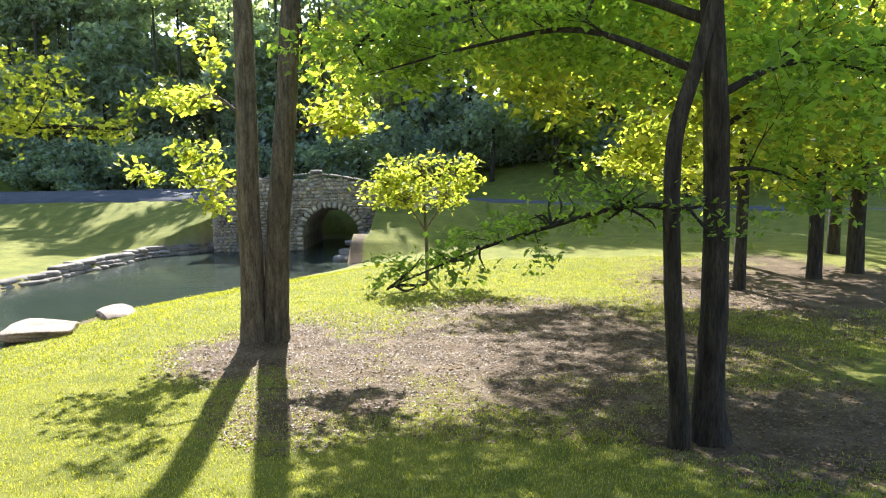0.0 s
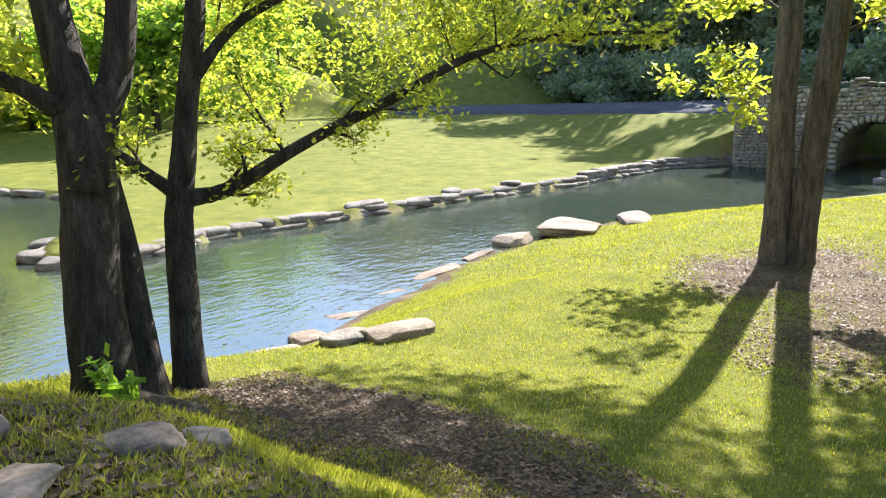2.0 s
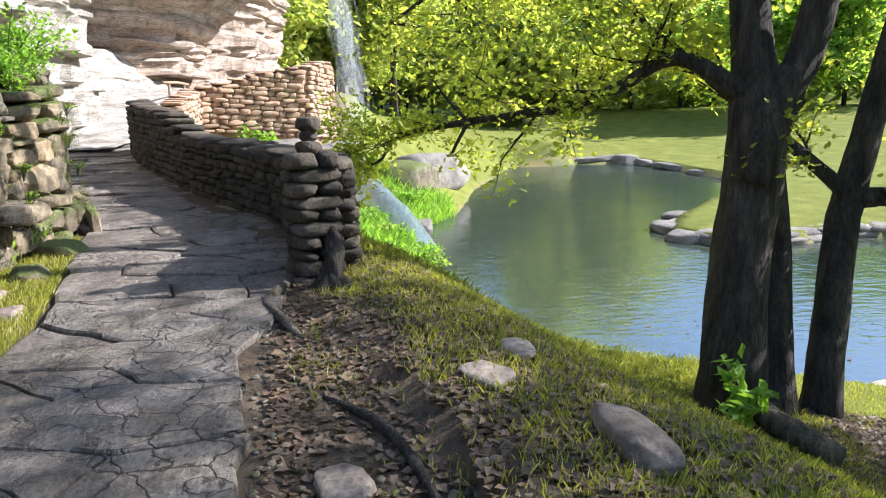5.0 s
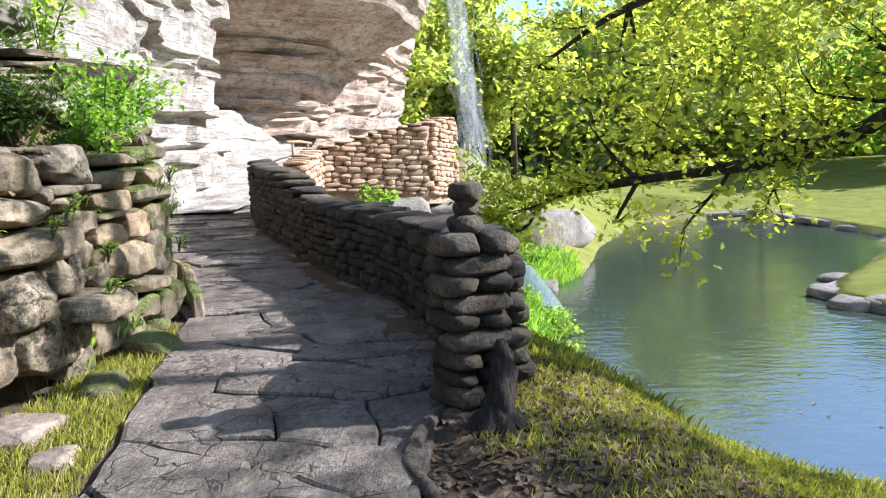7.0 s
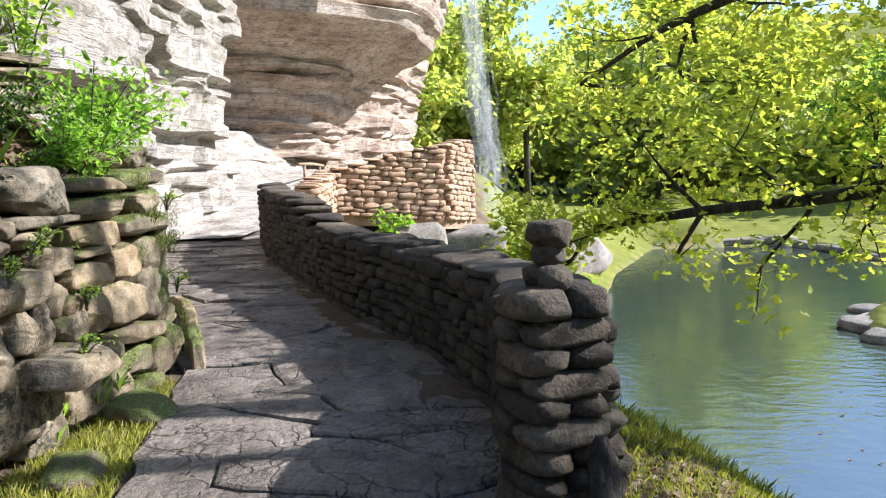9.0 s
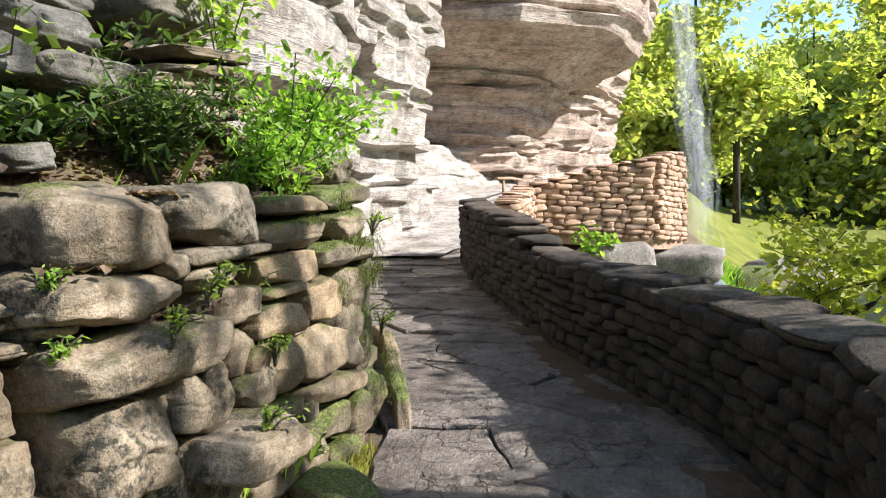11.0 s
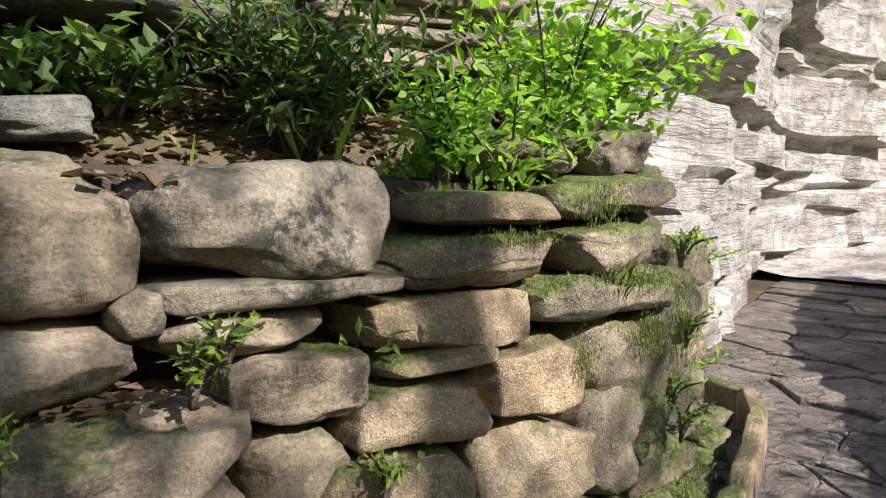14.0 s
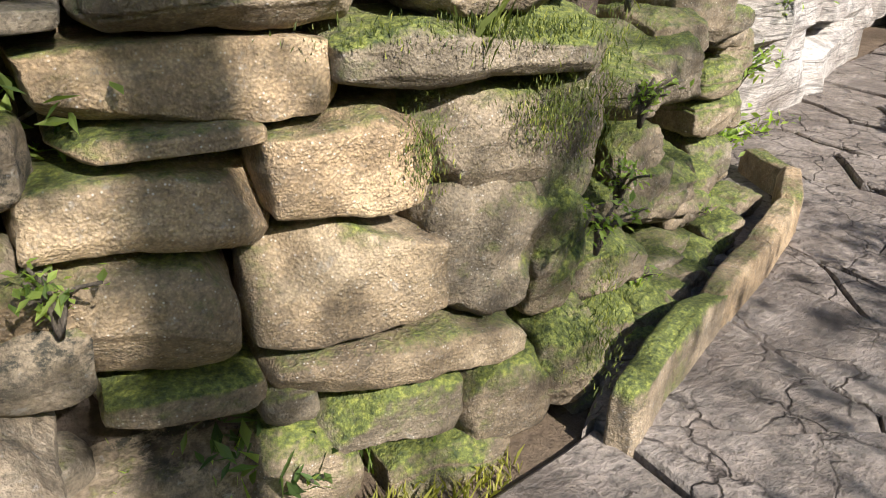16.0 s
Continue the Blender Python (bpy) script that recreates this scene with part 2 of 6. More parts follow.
CLIFF_RED = surface("red-brown bedded limestone", [(0.3, (0.27, 0.19, 0.14)), (0.5, (0.46, 0.355, 0.275)), (0.75, (0.6, 0.52, 0.44))], 0.7, 11, 0.92, 0.9, 0.07, (0.6, 0.6, 3.4), 0, 0.0, 0.5, crack=0.9, grit=0.42)
FLAG = surface("worn bedrock slab", [(0.3, (0.1, 0.08, 0.064)), (0.5, (0.175, 0.143, 0.115)), (0.7, (0.255, 0.215, 0.178))], 2.9, 26, 0.72, 0.9, 0.035, (0.9, 1.2, 1.0), 0.1, 0.0, 0.4, False, 0.45, web=3.4)
BARK = surface("furrowed grey bark", [(0.3, (0.06, 0.048, 0.035)), (0.55, (0.16, 0.13, 0.095)), (0.8, (0.27, 0.225, 0.17))], 3.0, 16, 0.95, 1.0, 0.05, (2.5, 2.5, 0.45), 0.15)
BARK_DARK = surface("dark furrowed bark", [(0.3, (0.025, 0.02, 0.016)), (0.55, (0.065, 0.053, 0.042)), (0.8, (0.13, 0.11, 0.09))], 3.0, 14, 0.95, 1.0, 0.06, (2.5, 2.5, 0.4), 0.1)
SOIL = surface("brown soil", [(0.3, (0.09, 0.06, 0.04)), (0.6, (0.17, 0.12, 0.08)), (0.8, (0.25, 0.19, 0.13))], 1.2, 30, 0.95, 0.7, 0.02, None, 0)
ASPHALT = surface("grey asphalt road", [(0.3, (0.06, 0.062, 0.07)), (0.7, (0.1, 0.102, 0.112))], 0.6, 60, 0.9, 0.3, 0.01, None, 0)
WOOD = surface("weathered wood", [(0.3, (0.16, 0.11, 0.07)), (0.7, (0.36, 0.26, 0.17))], 3, 30, 0.85, 0.5, 0.01, None, 0.1)

LEAF_SUN = foliage("bright maple leaf", (0.14, 0.165, 0.038), (0.37, 0.365, 0.075), 0.62, (0.48, 0.41, 0.1))
LEAF_MID = foliage("green leaf", (0.11, 0.16, 0.05), (0.3, 0.37, 0.09), 0.64)
# distant haze is mixed into this colour: paler and bluer than the leaf
LEAF_HAZE = foliage("hazy woodland leaf", (0.17, 0.19, 0.18), (0.33, 0.36, 0.31), 0.5)
# far sunlight and haze are lightened into this colour as well
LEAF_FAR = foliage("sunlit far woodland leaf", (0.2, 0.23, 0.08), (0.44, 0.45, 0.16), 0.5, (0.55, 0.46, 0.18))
# darker copy of the green leaf, with the hillside's shade in its colour
LEAF_SHADE = foliage("leaf darkened for shade", (0.035, 0.06, 0.02), (0.1, 0.15, 0.04), 0.35, (0.16, 0.2, 0.05))
LEAF_LIME = foliage("lime green leaf", (0.1, 0.17, 0.03), (0.26, 0.38, 0.06), 0.5)
GRASS_MAT = foliage("grass blade", (0.13, 0.135, 0.024), (0.33, 0.305, 0.055), 0.4, (0.36, 0.31, 0.14))
MOSS_MAT = foliage("moss blade", (0.03, 0.042, 0.01), (0.13, 0.15, 0.03), 0.3, (0.26, 0.25, 0.05))
LITTER = foliage("dry leaf", (0.06, 0.038, 0.023), (0.2, 0.132, 0.082), 0.15)


def ground_material():
    """Lawn, bare leaf-strewn soil and gravel bed, told apart by attributes of the sheet."""
    m, nt, b = material("lawn and leaf-strewn soil")
    pos = nt.nodes.new("ShaderNodeNewGeometry").outputs["Position"]
    at = nt.nodes.new("ShaderNodeAttribute")
    at.attribute_name = "cover"
    sep = nt.nodes.new("ShaderNodeSeparateColor")
    nt.links.new(at.outputs["Color"], sep.inputs[0])
    mid, fine = noise_tex(nt, pos, 0.8, 5, 0.65), noise_tex(nt, pos, 22, 6, 0.75)
    lawn = mix(nt, 0.6, ramp(nt, mid, [(0.3, (0.125, 0.145, 0.03)), (0.6, (0.215, 0.22, 0.045)), (0.8, (0.29, 0.27, 0.085))]),
               ramp(nt, fine, [(0.3, (0.35, 0.35, 0.3)), (0.7, (1.3, 1.3, 1.2))]), "MULTIPLY")
    bare = mix(nt, 0.65, ramp(nt, mid, [(0.3, (0.08, 0.058, 0.038)), (0.55, (0.155, 0.115, 0.078)), (0.75, (0.25, 0.19, 0.13))]),
               ramp(nt, fine, [(0.3, (0.3, 0.3, 0.3)), (0.7, (1.35, 1.3, 1.2))]), "MULTIPLY")
    bed = mix(nt, 0.5, ramp(nt, noise_tex(nt, pos, 0.35, 4, 0.6), [(0.35, (0.16, 0.17, 0.12)), (0.6, (0.36, 0.26, 0.15))]),
              ramp(nt, noise_tex(nt, pos, 6, 5, 0.8), [(0.3, (0.4, 0.4, 0.4)), (0.7, (1.3, 1.2, 1.1))]), "MULTIPLY")
    edge = math_node(nt, "ADD", sep.outputs[0], math_node(nt, "MULTIPLY", math_node(nt, "SUBTRACT", noise_tex(nt, pos, 2.2, 6, 0.8), 0.5), 1.5))
    col = mix(nt, ramp(nt, edge, [(0.4, (0, 0, 0)), (0.62, (1, 1, 1))]), lawn, bare)
    col = mix(nt, sep.outputs[1], col, bed)
    nt.links.new(col, b.inputs["Base Color"])
    b.inputs["Roughness"].default_value = 0.95
    b.inputs["Specular IOR Level"].default_value = 0.1
    bp = nt.nodes.new("ShaderNodeBump")
    bp.inputs["Strength"].default_value, bp.inputs["Distance"].default_value = 0.9, 0.05
    nt.links.new(fine, bp.inputs["Height"])
    nt.links.new(bp.outputs[0], b.inputs["Normal"])
    return m


def water_material():
    m, nt, b = material("clear green water")
    nt.nodes.remove(b)
    pos = nt.nodes.new("ShaderNodeNewGeometry").outputs["Position"]
    bp = nt.nodes.new("ShaderNodeBump")
    bp.inputs["Strength"].default_value, bp.inputs["Distance"].default_value = 0.35, 0.06
    nt.links.new(math_node(nt, "ADD", noise_tex(nt, pos, 3.2, 3, 0.5, (1, 0.5, 1)), noise_tex(nt, pos, 0.7, 2, 0.5)), bp.inputs["Height"])
    fr = nt.nodes.new("ShaderNodeFresnel")
    fr.inputs[0].default_value = 4.4
    nt.links.new(bp.outputs[0], fr.inputs["Normal"])
    clear = nt.nodes.new("ShaderNodeBsdfTransparent")
    clear.inputs[0].default_value = (0.62, 0.76, 0.64, 1)
    silt = nt.nodes.new("ShaderNodeBsdfDiffuse")
    silt.inputs[0].default_value = (0.13, 0.17, 0.13, 1)
    body = nt.nodes.new("ShaderNodeMixShader")
    body.inputs[0].default_value = 0.3
    nt.links.new(clear.outputs[0], body.inputs[1])
    nt.links.new(silt.outputs[0], body.inputs[2])
    gl = nt.nodes.new("ShaderNodeBsdfGlossy")
    gl.inputs["Roughness"].default_value = 0.06
    nt.links.new(bp.outputs[0], gl.inputs["Normal"])
    mx = nt.nodes.new("ShaderNodeMixShader")
    nt.links.new(fr.outputs[0], mx.inputs[0])
    nt.links.new(body.outputs[0], mx.inputs[1])
    nt.links.new(gl.outputs[0], mx.inputs[2])
    nt.links.new(mx.outputs[0], nt.nodes["Material Output"].inputs[0])
    return m


def spray_material(name, thin, thick):
    m, nt, b = material(name)
    b.inputs["Base Color"].default_value = (0.85, 0.9, 0.92, 1)
    b.inputs["Roughness"].default_value = 0.6
    clear = nt.nodes.new("ShaderNodeBsdfTransparent")
    mx = nt.nodes.new("ShaderNodeMixShader")
    pos = nt.nodes.new("ShaderNodeNewGeometry").outputs["Position"]
    nt.links.new(ramp(nt, noise_tex(nt, pos, 3.0, 5, 0.8, (1, 1, 0.3)), [(0.36, (thin,) * 3), (0.72, (thick,) * 3)]), mx.inputs[0])
    nt.links.new(clear.outputs[0], mx.inputs[1])
    through_light = nt.nodes.new("ShaderNodeBsdfTranslucent")
    through_light.inputs[0].default_value = (0.92, 0.95, 0.97, 1)
    body = nt.nodes.new("ShaderNodeMixShader")
    body.inputs[0].default_value = 0.5
    nt.links.new(b.outputs[0], body.inputs[1])
    nt.links.new(through_light.outputs[0], body.inputs[2])
    nt.links.new(body.outputs[0], mx.inputs[2])
    nt.links.new(mx.outputs[0], nt.nodes["Material Output"].inputs[0])
    return m


GROUND_MAT, WATER_MAT, SPRAY, FOAM = ground_material(), water_material(), spray_material("falling white water", 0.01, 0.16), spray_material("white foaming water", 0.45, 0.95)


# ---- building tools ----
def mesh_of(name, verts, faces, mat, smooth=True):
    me = bpy.data.meshes.new(name)
    verts = np.asarray(verts, dtype=np.float32).reshape(-1, 3)
    me.vertices.add(len(verts))
    me.vertices.foreach_set("co", verts.ravel())
    if isinstance(faces, np.ndarray):
        n, k = faces.shape
        me.loops.add(n * k)
        me.loops.foreach_set("vertex_index", faces.ravel().astype(np.int32))
        me.polygons.add(n)
        me.polygons.foreach_set("loop_start", np.arange(n, dtype=np.int32) * k)
    else:
        sizes = np.array([len(f) for f in faces], dtype=np.int32)
        me.loops.add(int(sizes.sum()))
        me.loops.foreach_set("vertex_index", np.array([i for f in faces for i in f], dtype=np.int32))
        me.polygons.add(len(faces))
        me.polygons.foreach_set("loop_start", np.r_[0, np.cumsum(sizes)[:-1]].astype(np.int32))
    me.update(calc_edges=True)
    me.validate()
    me.polygons.foreach_set("use_smooth", np.full(len(me.polygons), smooth, dtype=bool))
    me.materials.append(mat)
    return me


def part(name, me, parent=None, label="", m=None):
    ob = new(name, me)
    if m is not None:
        ob.matrix_basis = m
    if parent is not None:
        ob.parent = parent
    if label:
        ob["label"] = label
    return ob


def thing(name, label, category, loc=(0, 0, 0), group="", kind=""):
    ob = new(name)
    ob.empty_display_size = 0.2
    ob.location = loc
    return tagged(ob, label, category, group, kind)


def smooth_noise(p, scale, seed=0.0):
    """Cheap smooth noise in -1..1 from summed sines."""
    q = np.asarray(p) * scale + seed * 7.13
    x, y, z = q[..., 0], q[..., 1], q[..., 2]
    a = np.sin(x * 1.7 + 1.3 * np.sin(y * 1.1 + seed)) + np.sin(y * 1.9 + 1.2 * np.sin(z * 1.3 + 2 * seed)) + np.sin(z * 2.1 + 1.1 * np.sin(x * 1.2 + 3 * seed))
    b = np.sin(x * 4.1 + y * 2.3 + seed) + np.sin(y * 4.7 - z * 3.1) + np.sin(z * 4.3 + x * 2.9)
    return a / 3 * 0.65 + b / 3 * 0.35


def rock_mesh(name, size, mat, seed, res=2, box=4.0, rough=0.12, strata=0.0, chips=7):
    """A worn block: a superellipsoid with lumps, chips and, if asked, bedding grooves."""
    bm = bmesh.new()
    bmesh.ops.create_cube(bm, size=2)
    bmesh.ops.subdivide_edges(bm, edges=bm.edges[:], cuts=2 ** res - 1, use_grid_fill=True)
    co = np.array([v.co[:] for v in bm.verts])
    faces = np.array([[v.index for v in f.verts] for f in bm.faces])
    bm.free()
    r = (np.abs(co) ** box).sum(1) ** (1 / box)
    d = co / r[:, None]
    half = np.asarray(size) / 2
    off = rough * smooth_noise(d, 1.1, seed) + rough * 0.45 * smooth_noise(d, 3.1, seed + 4) + (rough * 0.2 * smooth_noise(d, 7.7, seed + 9) if res > 2 else 0)
    q = d * (1 + off[:, None])
    rr = random.Random(int(seed * 977) + 5)
    for _ in range(chips):
        nrm = np.array([rr.gauss(0, 1), rr.gauss(0, 1), rr.gauss(0, 0.8)])
        nrm /= np.linalg.norm(nrm)
        reach = (q @ nrm).max() * rr.uniform(0.74, 0.93)
        q = q - np.maximum(0, q @ nrm - reach)[:, None] * nrm * 0.93
    if res > 3:
        q = q + d * (0.022 * smooth_noise(d, 9.0, seed + 3) * smooth_noise(d, 2.3, seed + 6) + 0.012 * smooth_noise(d, 19.0, seed + 7))[:, None]
    out = q * half
    if strata:
        out[:, :2] *= (1 - strata * (np.sin(out[:, 2] * 55 + seed + 2 * smooth_noise(d, 1.3, seed)) > 0.75))[:, None]
    return mesh_of(name, out, faces, mat)


def tube(points, radii, sides=8, wobble=0.0, seed=0.0, flare=0.0):
    """Vertices and quads of a tapered, slightly lumpy limb."""
    pts = [Vector(p) for p in points]
    verts, faces = [], []
    for i, p in enumerate(pts):
        t = (pts[min(i + 1, len(pts) - 1)] - pts[max(i - 1, 0)]).normalized()
        u = t.cross(Vector((0.31, 0.95, 0.05))).normalized()
        w = t.cross(u)
        for k in range(sides):
            a = 2 * math.pi * k / sides
            r = radii[i] * (1 + wobble * math.sin(3 * a + seed + i * 0.7) + wobble * 0.7 * math.sin(5 * a + i * 1.9 + seed * 3))
            verts.append(p + (u * math.cos(a) + w * math.sin(a)) * r)
    for i in range(len(pts) - 1):
        for k in range(sides):
            a, b = i * sides + k, i * sides + (k + 1) % sides
            faces.append((a, b, b + sides, a + sides))
    n = len(verts)
    verts += [pts[0], pts[-1]]
    for k in range(sides):
        faces.append((n, (k + 1) % sides, k, n))
        faces.append((n + 1, n - sides + k, n - sides + (k + 1) % sides, n + 1))
    faces = [f[:3] if f[0] == f[3] else f for f in faces]
    return [tuple(v) for v in verts], faces


def spline(points, steps=5):
    """Points of a smooth curve through the given (x, y, z, radius)."""
    p = np.array(points, float)
    p = np.vstack([2 * p[0] - p[1], p, 2 * p[-1] - p[-2]])
    out = []
    for i in range(1, len(p) - 2):
        for s in np.linspace(0, 1, steps, endpoint=False):
            a, b, c, d = p[i - 1], p[i], p[i + 1], p[i + 2]
            out.append(0.5 * (2 * b + (c - a) * s + (2 * a - 5 * b + 4 * c - d) * s * s + (3 * b - a - 3 * c + d) * s ** 3))
    out.append(p[-2])
    return np.array(out)


def join(pieces):
    verts, faces = [], []
    for v, f in pieces:
        n = len(verts)
        verts += v
        faces += [tuple(i + n for i in q) for q in f]
    return verts, faces


def limb(points, sides=8, steps=5, wobble=0.04, seed=0.0):
    s = spline(points, steps)
    return tube(s[:, :3], np.maximum(s[:, 3], 0.004), sides, wobble, seed)


def leaf_mesh(name, centres, size, mat, flat=0.5, long=1.5, lobes=False):
    """One folded blade to a centre, turned at random, most of them lying rather level."""
    n = len(centres)
    yaw = rng.uniform(0, 2 * np.pi, n)
    tilt = rng.normal(0, flat, n)
    roll = rng.normal(0, flat, n)
    sz = size * rng.uniform(0.6, 1.35, n)
    f = np.stack([np.cos(yaw) * np.cos(tilt), np.sin(yaw) * np.cos(tilt), -np.abs(np.sin(tilt))], 1)
    side = np.stack([-np.sin(yaw) * np.cos(roll), np.cos(yaw) * np.cos(roll), np.sin(roll)], 1)
    upv = np.cross(f, side)
    f, side, upv = f * (sz * long / 2)[:, None], side * (sz / 2)[:, None], upv * (sz * 0.16)[:, None]
    c = np.asarray(centres)
    if lobes:
        v = np.stack([c - f, c - 0.35 * f + side + upv, c + 0.2 * f + 0.45 * side, c + 0.5 * f + 0.95 * side + upv, c + f, c + 0.5 * f - 0.95 * side + upv, c + 0.2 * f - 0.45 * side, c - 0.35 * f - side + upv], 1)
        k = np.arange(n)[:, None] * 8
        quads = np.concatenate([k + np.array([0, 1, 2, 6]), k + np.array([2, 3, 4, 6])], 0)
        tris = np.concatenate([k + np.array([0, 6, 7]), k + np.array([4, 5, 6])], 0)
        return mesh_of(name, v, [tuple(q) for q in quads.tolist()] + [tuple(q) for q in tris.tolist()], mat, False)
    v = np.stack([c - f, c + side + upv, c + f, c - side + upv], 1)
    faces = np.arange(n)[:, None] * 4 + np.array([0, 1, 2, 3])
    return mesh_of(name, v, faces, mat, False)


def cloud(blobs, clusters, per, spread, shell=0.45):
    """Leaf places in clusters through lumpy ellipsoids (x, y, z, rx, ry, rz)."""
    blobs = np.array(blobs, float)
    vol = np.prod(blobs[:, 3:], 1) ** (2 / 3)
    pick = rng.choice(len(blobs), clusters, p=vol / vol.sum())
    d = rng.normal(size=(clusters, 3))
    d /= np.linalg.norm(d, axis=1)[:, None]
    c = blobs[pick, :3] + d * (rng.uniform(shell, 1, clusters) ** 0.6)[:, None] * blobs[pick, 3:]
    pts = np.repeat(c, per, 0) + rng.normal(0, 1, (clusters * per, 3)) * np.array([spread, spread, spread * 0.45])
    return c, pts

# ---- the ground ----
NEAR_SHORE = [(-7.0, 70), (-7.0, 57), (-6.9, 50.5), (-9.4, 45.5), (-11.7, 42.2), (-16, 36), (-17.1, 28), (-17.1, 22), (-16.4, 20), (-15.4, 15), (-14.4, 11.6), (-13.6, 9.6),
              (-12.9, 7.6), (-13.0, 5.6), (-14.2, 4.0), (-17, 2.6), (-22, 2.4), (-26.8, 2.6), (-31, 2.4), (-35, 2.7), (-39.6, 5.2), (-50, 7.5), (-64.2, 12.5)]
FAR_SHORE = [(-63.7, 23), (-58, 24.5), (-49.9, 25), (-44, 22.6), (-37, 17), (-33.4, 14.4), (-31.5, 13.6), (-28.8, 14.9), (-29.2, 17.7), (-30.3, 20.9), (-28.7, 26.6), (-27.3, 35),
             (-24.4, 45.7), (-23, 57.3), (-19.2, 62), (-13.5, 63), (-12.2, 66), (-12.2, 70)]
ROAD = [(-190, 110, 3.1), (-60, 86, 2.9), (-30, 80, 2.9), (-17, 71, 3.0), (-10, 66.2, 3.35), (-4, 66.2, 3.0), (3, 68, 2.2), (25, 65, 1.2), (60, 58, 0.9), (200, 40, 0.9)]


def to_line(px, py, line):
    """Distance to a polyline, and the place along it (its point's number and the way on)."""
    best, at = np.full(px.shape, 1e9), np.zeros(px.shape)
    for i in range(len(line) - 1):
        (ax, ay), (bx, by) = line[i][:2], line[i + 1][:2]
        dx, dy = bx - ax, by - ay
        s = np.clip(((px - ax) * dx + (py - ay) * dy) / (dx * dx + dy * dy), 0, 1)
        d = np.hypot(px - ax - s * dx, py - ay - s * dy)
        at = np.where(d < best, i + s, at)
        best = np.minimum(best, d)
    return best, at


def inside(px, py, poly):
    hit = np.zeros(px.shape, bool)
    for (ax, ay), (bx, by) in zip(poly, poly[1:] + poly[:1]):
        cross = ((ay > py) != (by > py)) & (px < (bx - ax) * (py - ay) / ((by - ay) or 1e-9) + ax)
        hit ^= cross
    return hit


EDGE_X = [-70, -34, -29.9, -28.6, -19, -14.2, -12.1, -9.4, -7.0, -4, 2, 30]
EDGE_Y = [-3, 0, -0.4, -4.7, -4.5, -2.4, -1.3, 0.05, 0.8, 1.95, 2.2, 2.2]
FOOT_X = [-60, -24, -19.6, -13.3, -10.2, -9.7, -6.4, -5.2, -3, 6, 30]
FOOT_Y = [-14, -10.5, -9.2, -6.4, -5.2, -2.6, -2.55, -1.9, -1.3, -1.0, -1.0]


def lift(x, y):
    """Height of the ground, with how bare it is and how far it lies under water."""
    x, y = np.asarray(x, float), np.asarray(y, float)
    dn, _ = to_line(x, y, NEAR_SHORE)
    df, _ = to_line(x, y, FAR_SHORE)
    wet = inside(x, y, NEAR_SHORE + FAR_SHORE)
    zp = np.interp(x, [-60, -40, -30, -20, -12, 0], [5.4, 5.4, 5.2, 3.95, 3.62, 3.56])
    v = y - np.interp(x, EDGE_X, EDGE_Y)
    drop = np.interp(v, [0, 0.5, 1.0, 1.6, 2.4, 3.6, 6.8, 10.3, 16, 22, 36, 60, 75, 110], [0, 0.07, 0.24, 0.56, 1.2, 2.0, 2.55, 3.15, 3.5, 3.8, 4.1, 3.6, 2.0, -12])
    near = zp - drop * np.interp(x, [-20, -13], [1.3, 1.0])
    near = np.minimum(near, WATER - 0.08 + np.where(x < -19, 0.55, np.interp(y, [7, 9.5, 12, 20, 28], [1.1, 0.6, 0.4, 0.16, 0.12])) * dn + 0.006 * dn ** 2)
    k = np.interp(x, FOOT_X, FOOT_Y) - y
    rise = np.where(k > 0, k * np.interp(x, [-11, -9.8, -6.0, -4.6], [3.0, 0.75, 0.75, 0.45]), 0)
    step = np.interp(x, [-10.2, -9.7, -7.3, -7.05, -6.2, -5.3], [0, 1.5, 1.3, 0.75, 0.5, 0]) * np.clip(k / 0.35, 0, 1)
    hill = np.minimum(rise, 12) + step
    near = np.where(k > 0, np.maximum(near, zp) + hill, near)
    far = -0.78 + 0.02 * df + 0.0016 * df ** 2
    far = np.minimum(far, 2.4) + np.clip(df - 62, 0, 60) * 0.6
    h = np.where(dn < df, near, far)
    # road embankment
    dr, at = to_line(x, y, ROAD)
    rz = np.interp(at, np.arange(len(ROAD)), [p[2] for p in ROAD])
    channel = (x > -13.4) & (x < -5.8) & (y > 55) & (y < 72)
    h = np.where((dr < 14) & ~channel, np.maximum(np.where(dr < 3.6, rz - 0.06, h), rz - 0.08 - 0.3 * np.maximum(0, dr - 3.4)), h)
    h = np.where((dr < 4.6) & ~channel, rz - 0.06 - np.where(x < -14, 0.5, 0), h)
    depth = np.minimum(dn, df)
    bed = WATER - 0.12 - np.minimum(0.9, 0.16 * depth)
    h = np.where(wet, bed, h)
    rolls = smooth_noise(np.stack([x, y, 0 * x], -1), 0.9, 1.7) * 0.06 + smooth_noise(np.stack([x, y, 0 * x], -1), 3.3, 5) * 0.018
    h = h + rolls * (~wet)
    track = (k < 0.1) & (v < -0.5)
    h = np.where(track, np.minimum(h, zp - 0.05) * 0.6 + (zp - 0.05) * 0.4, h)
    return h, wet, v, k, dn, df


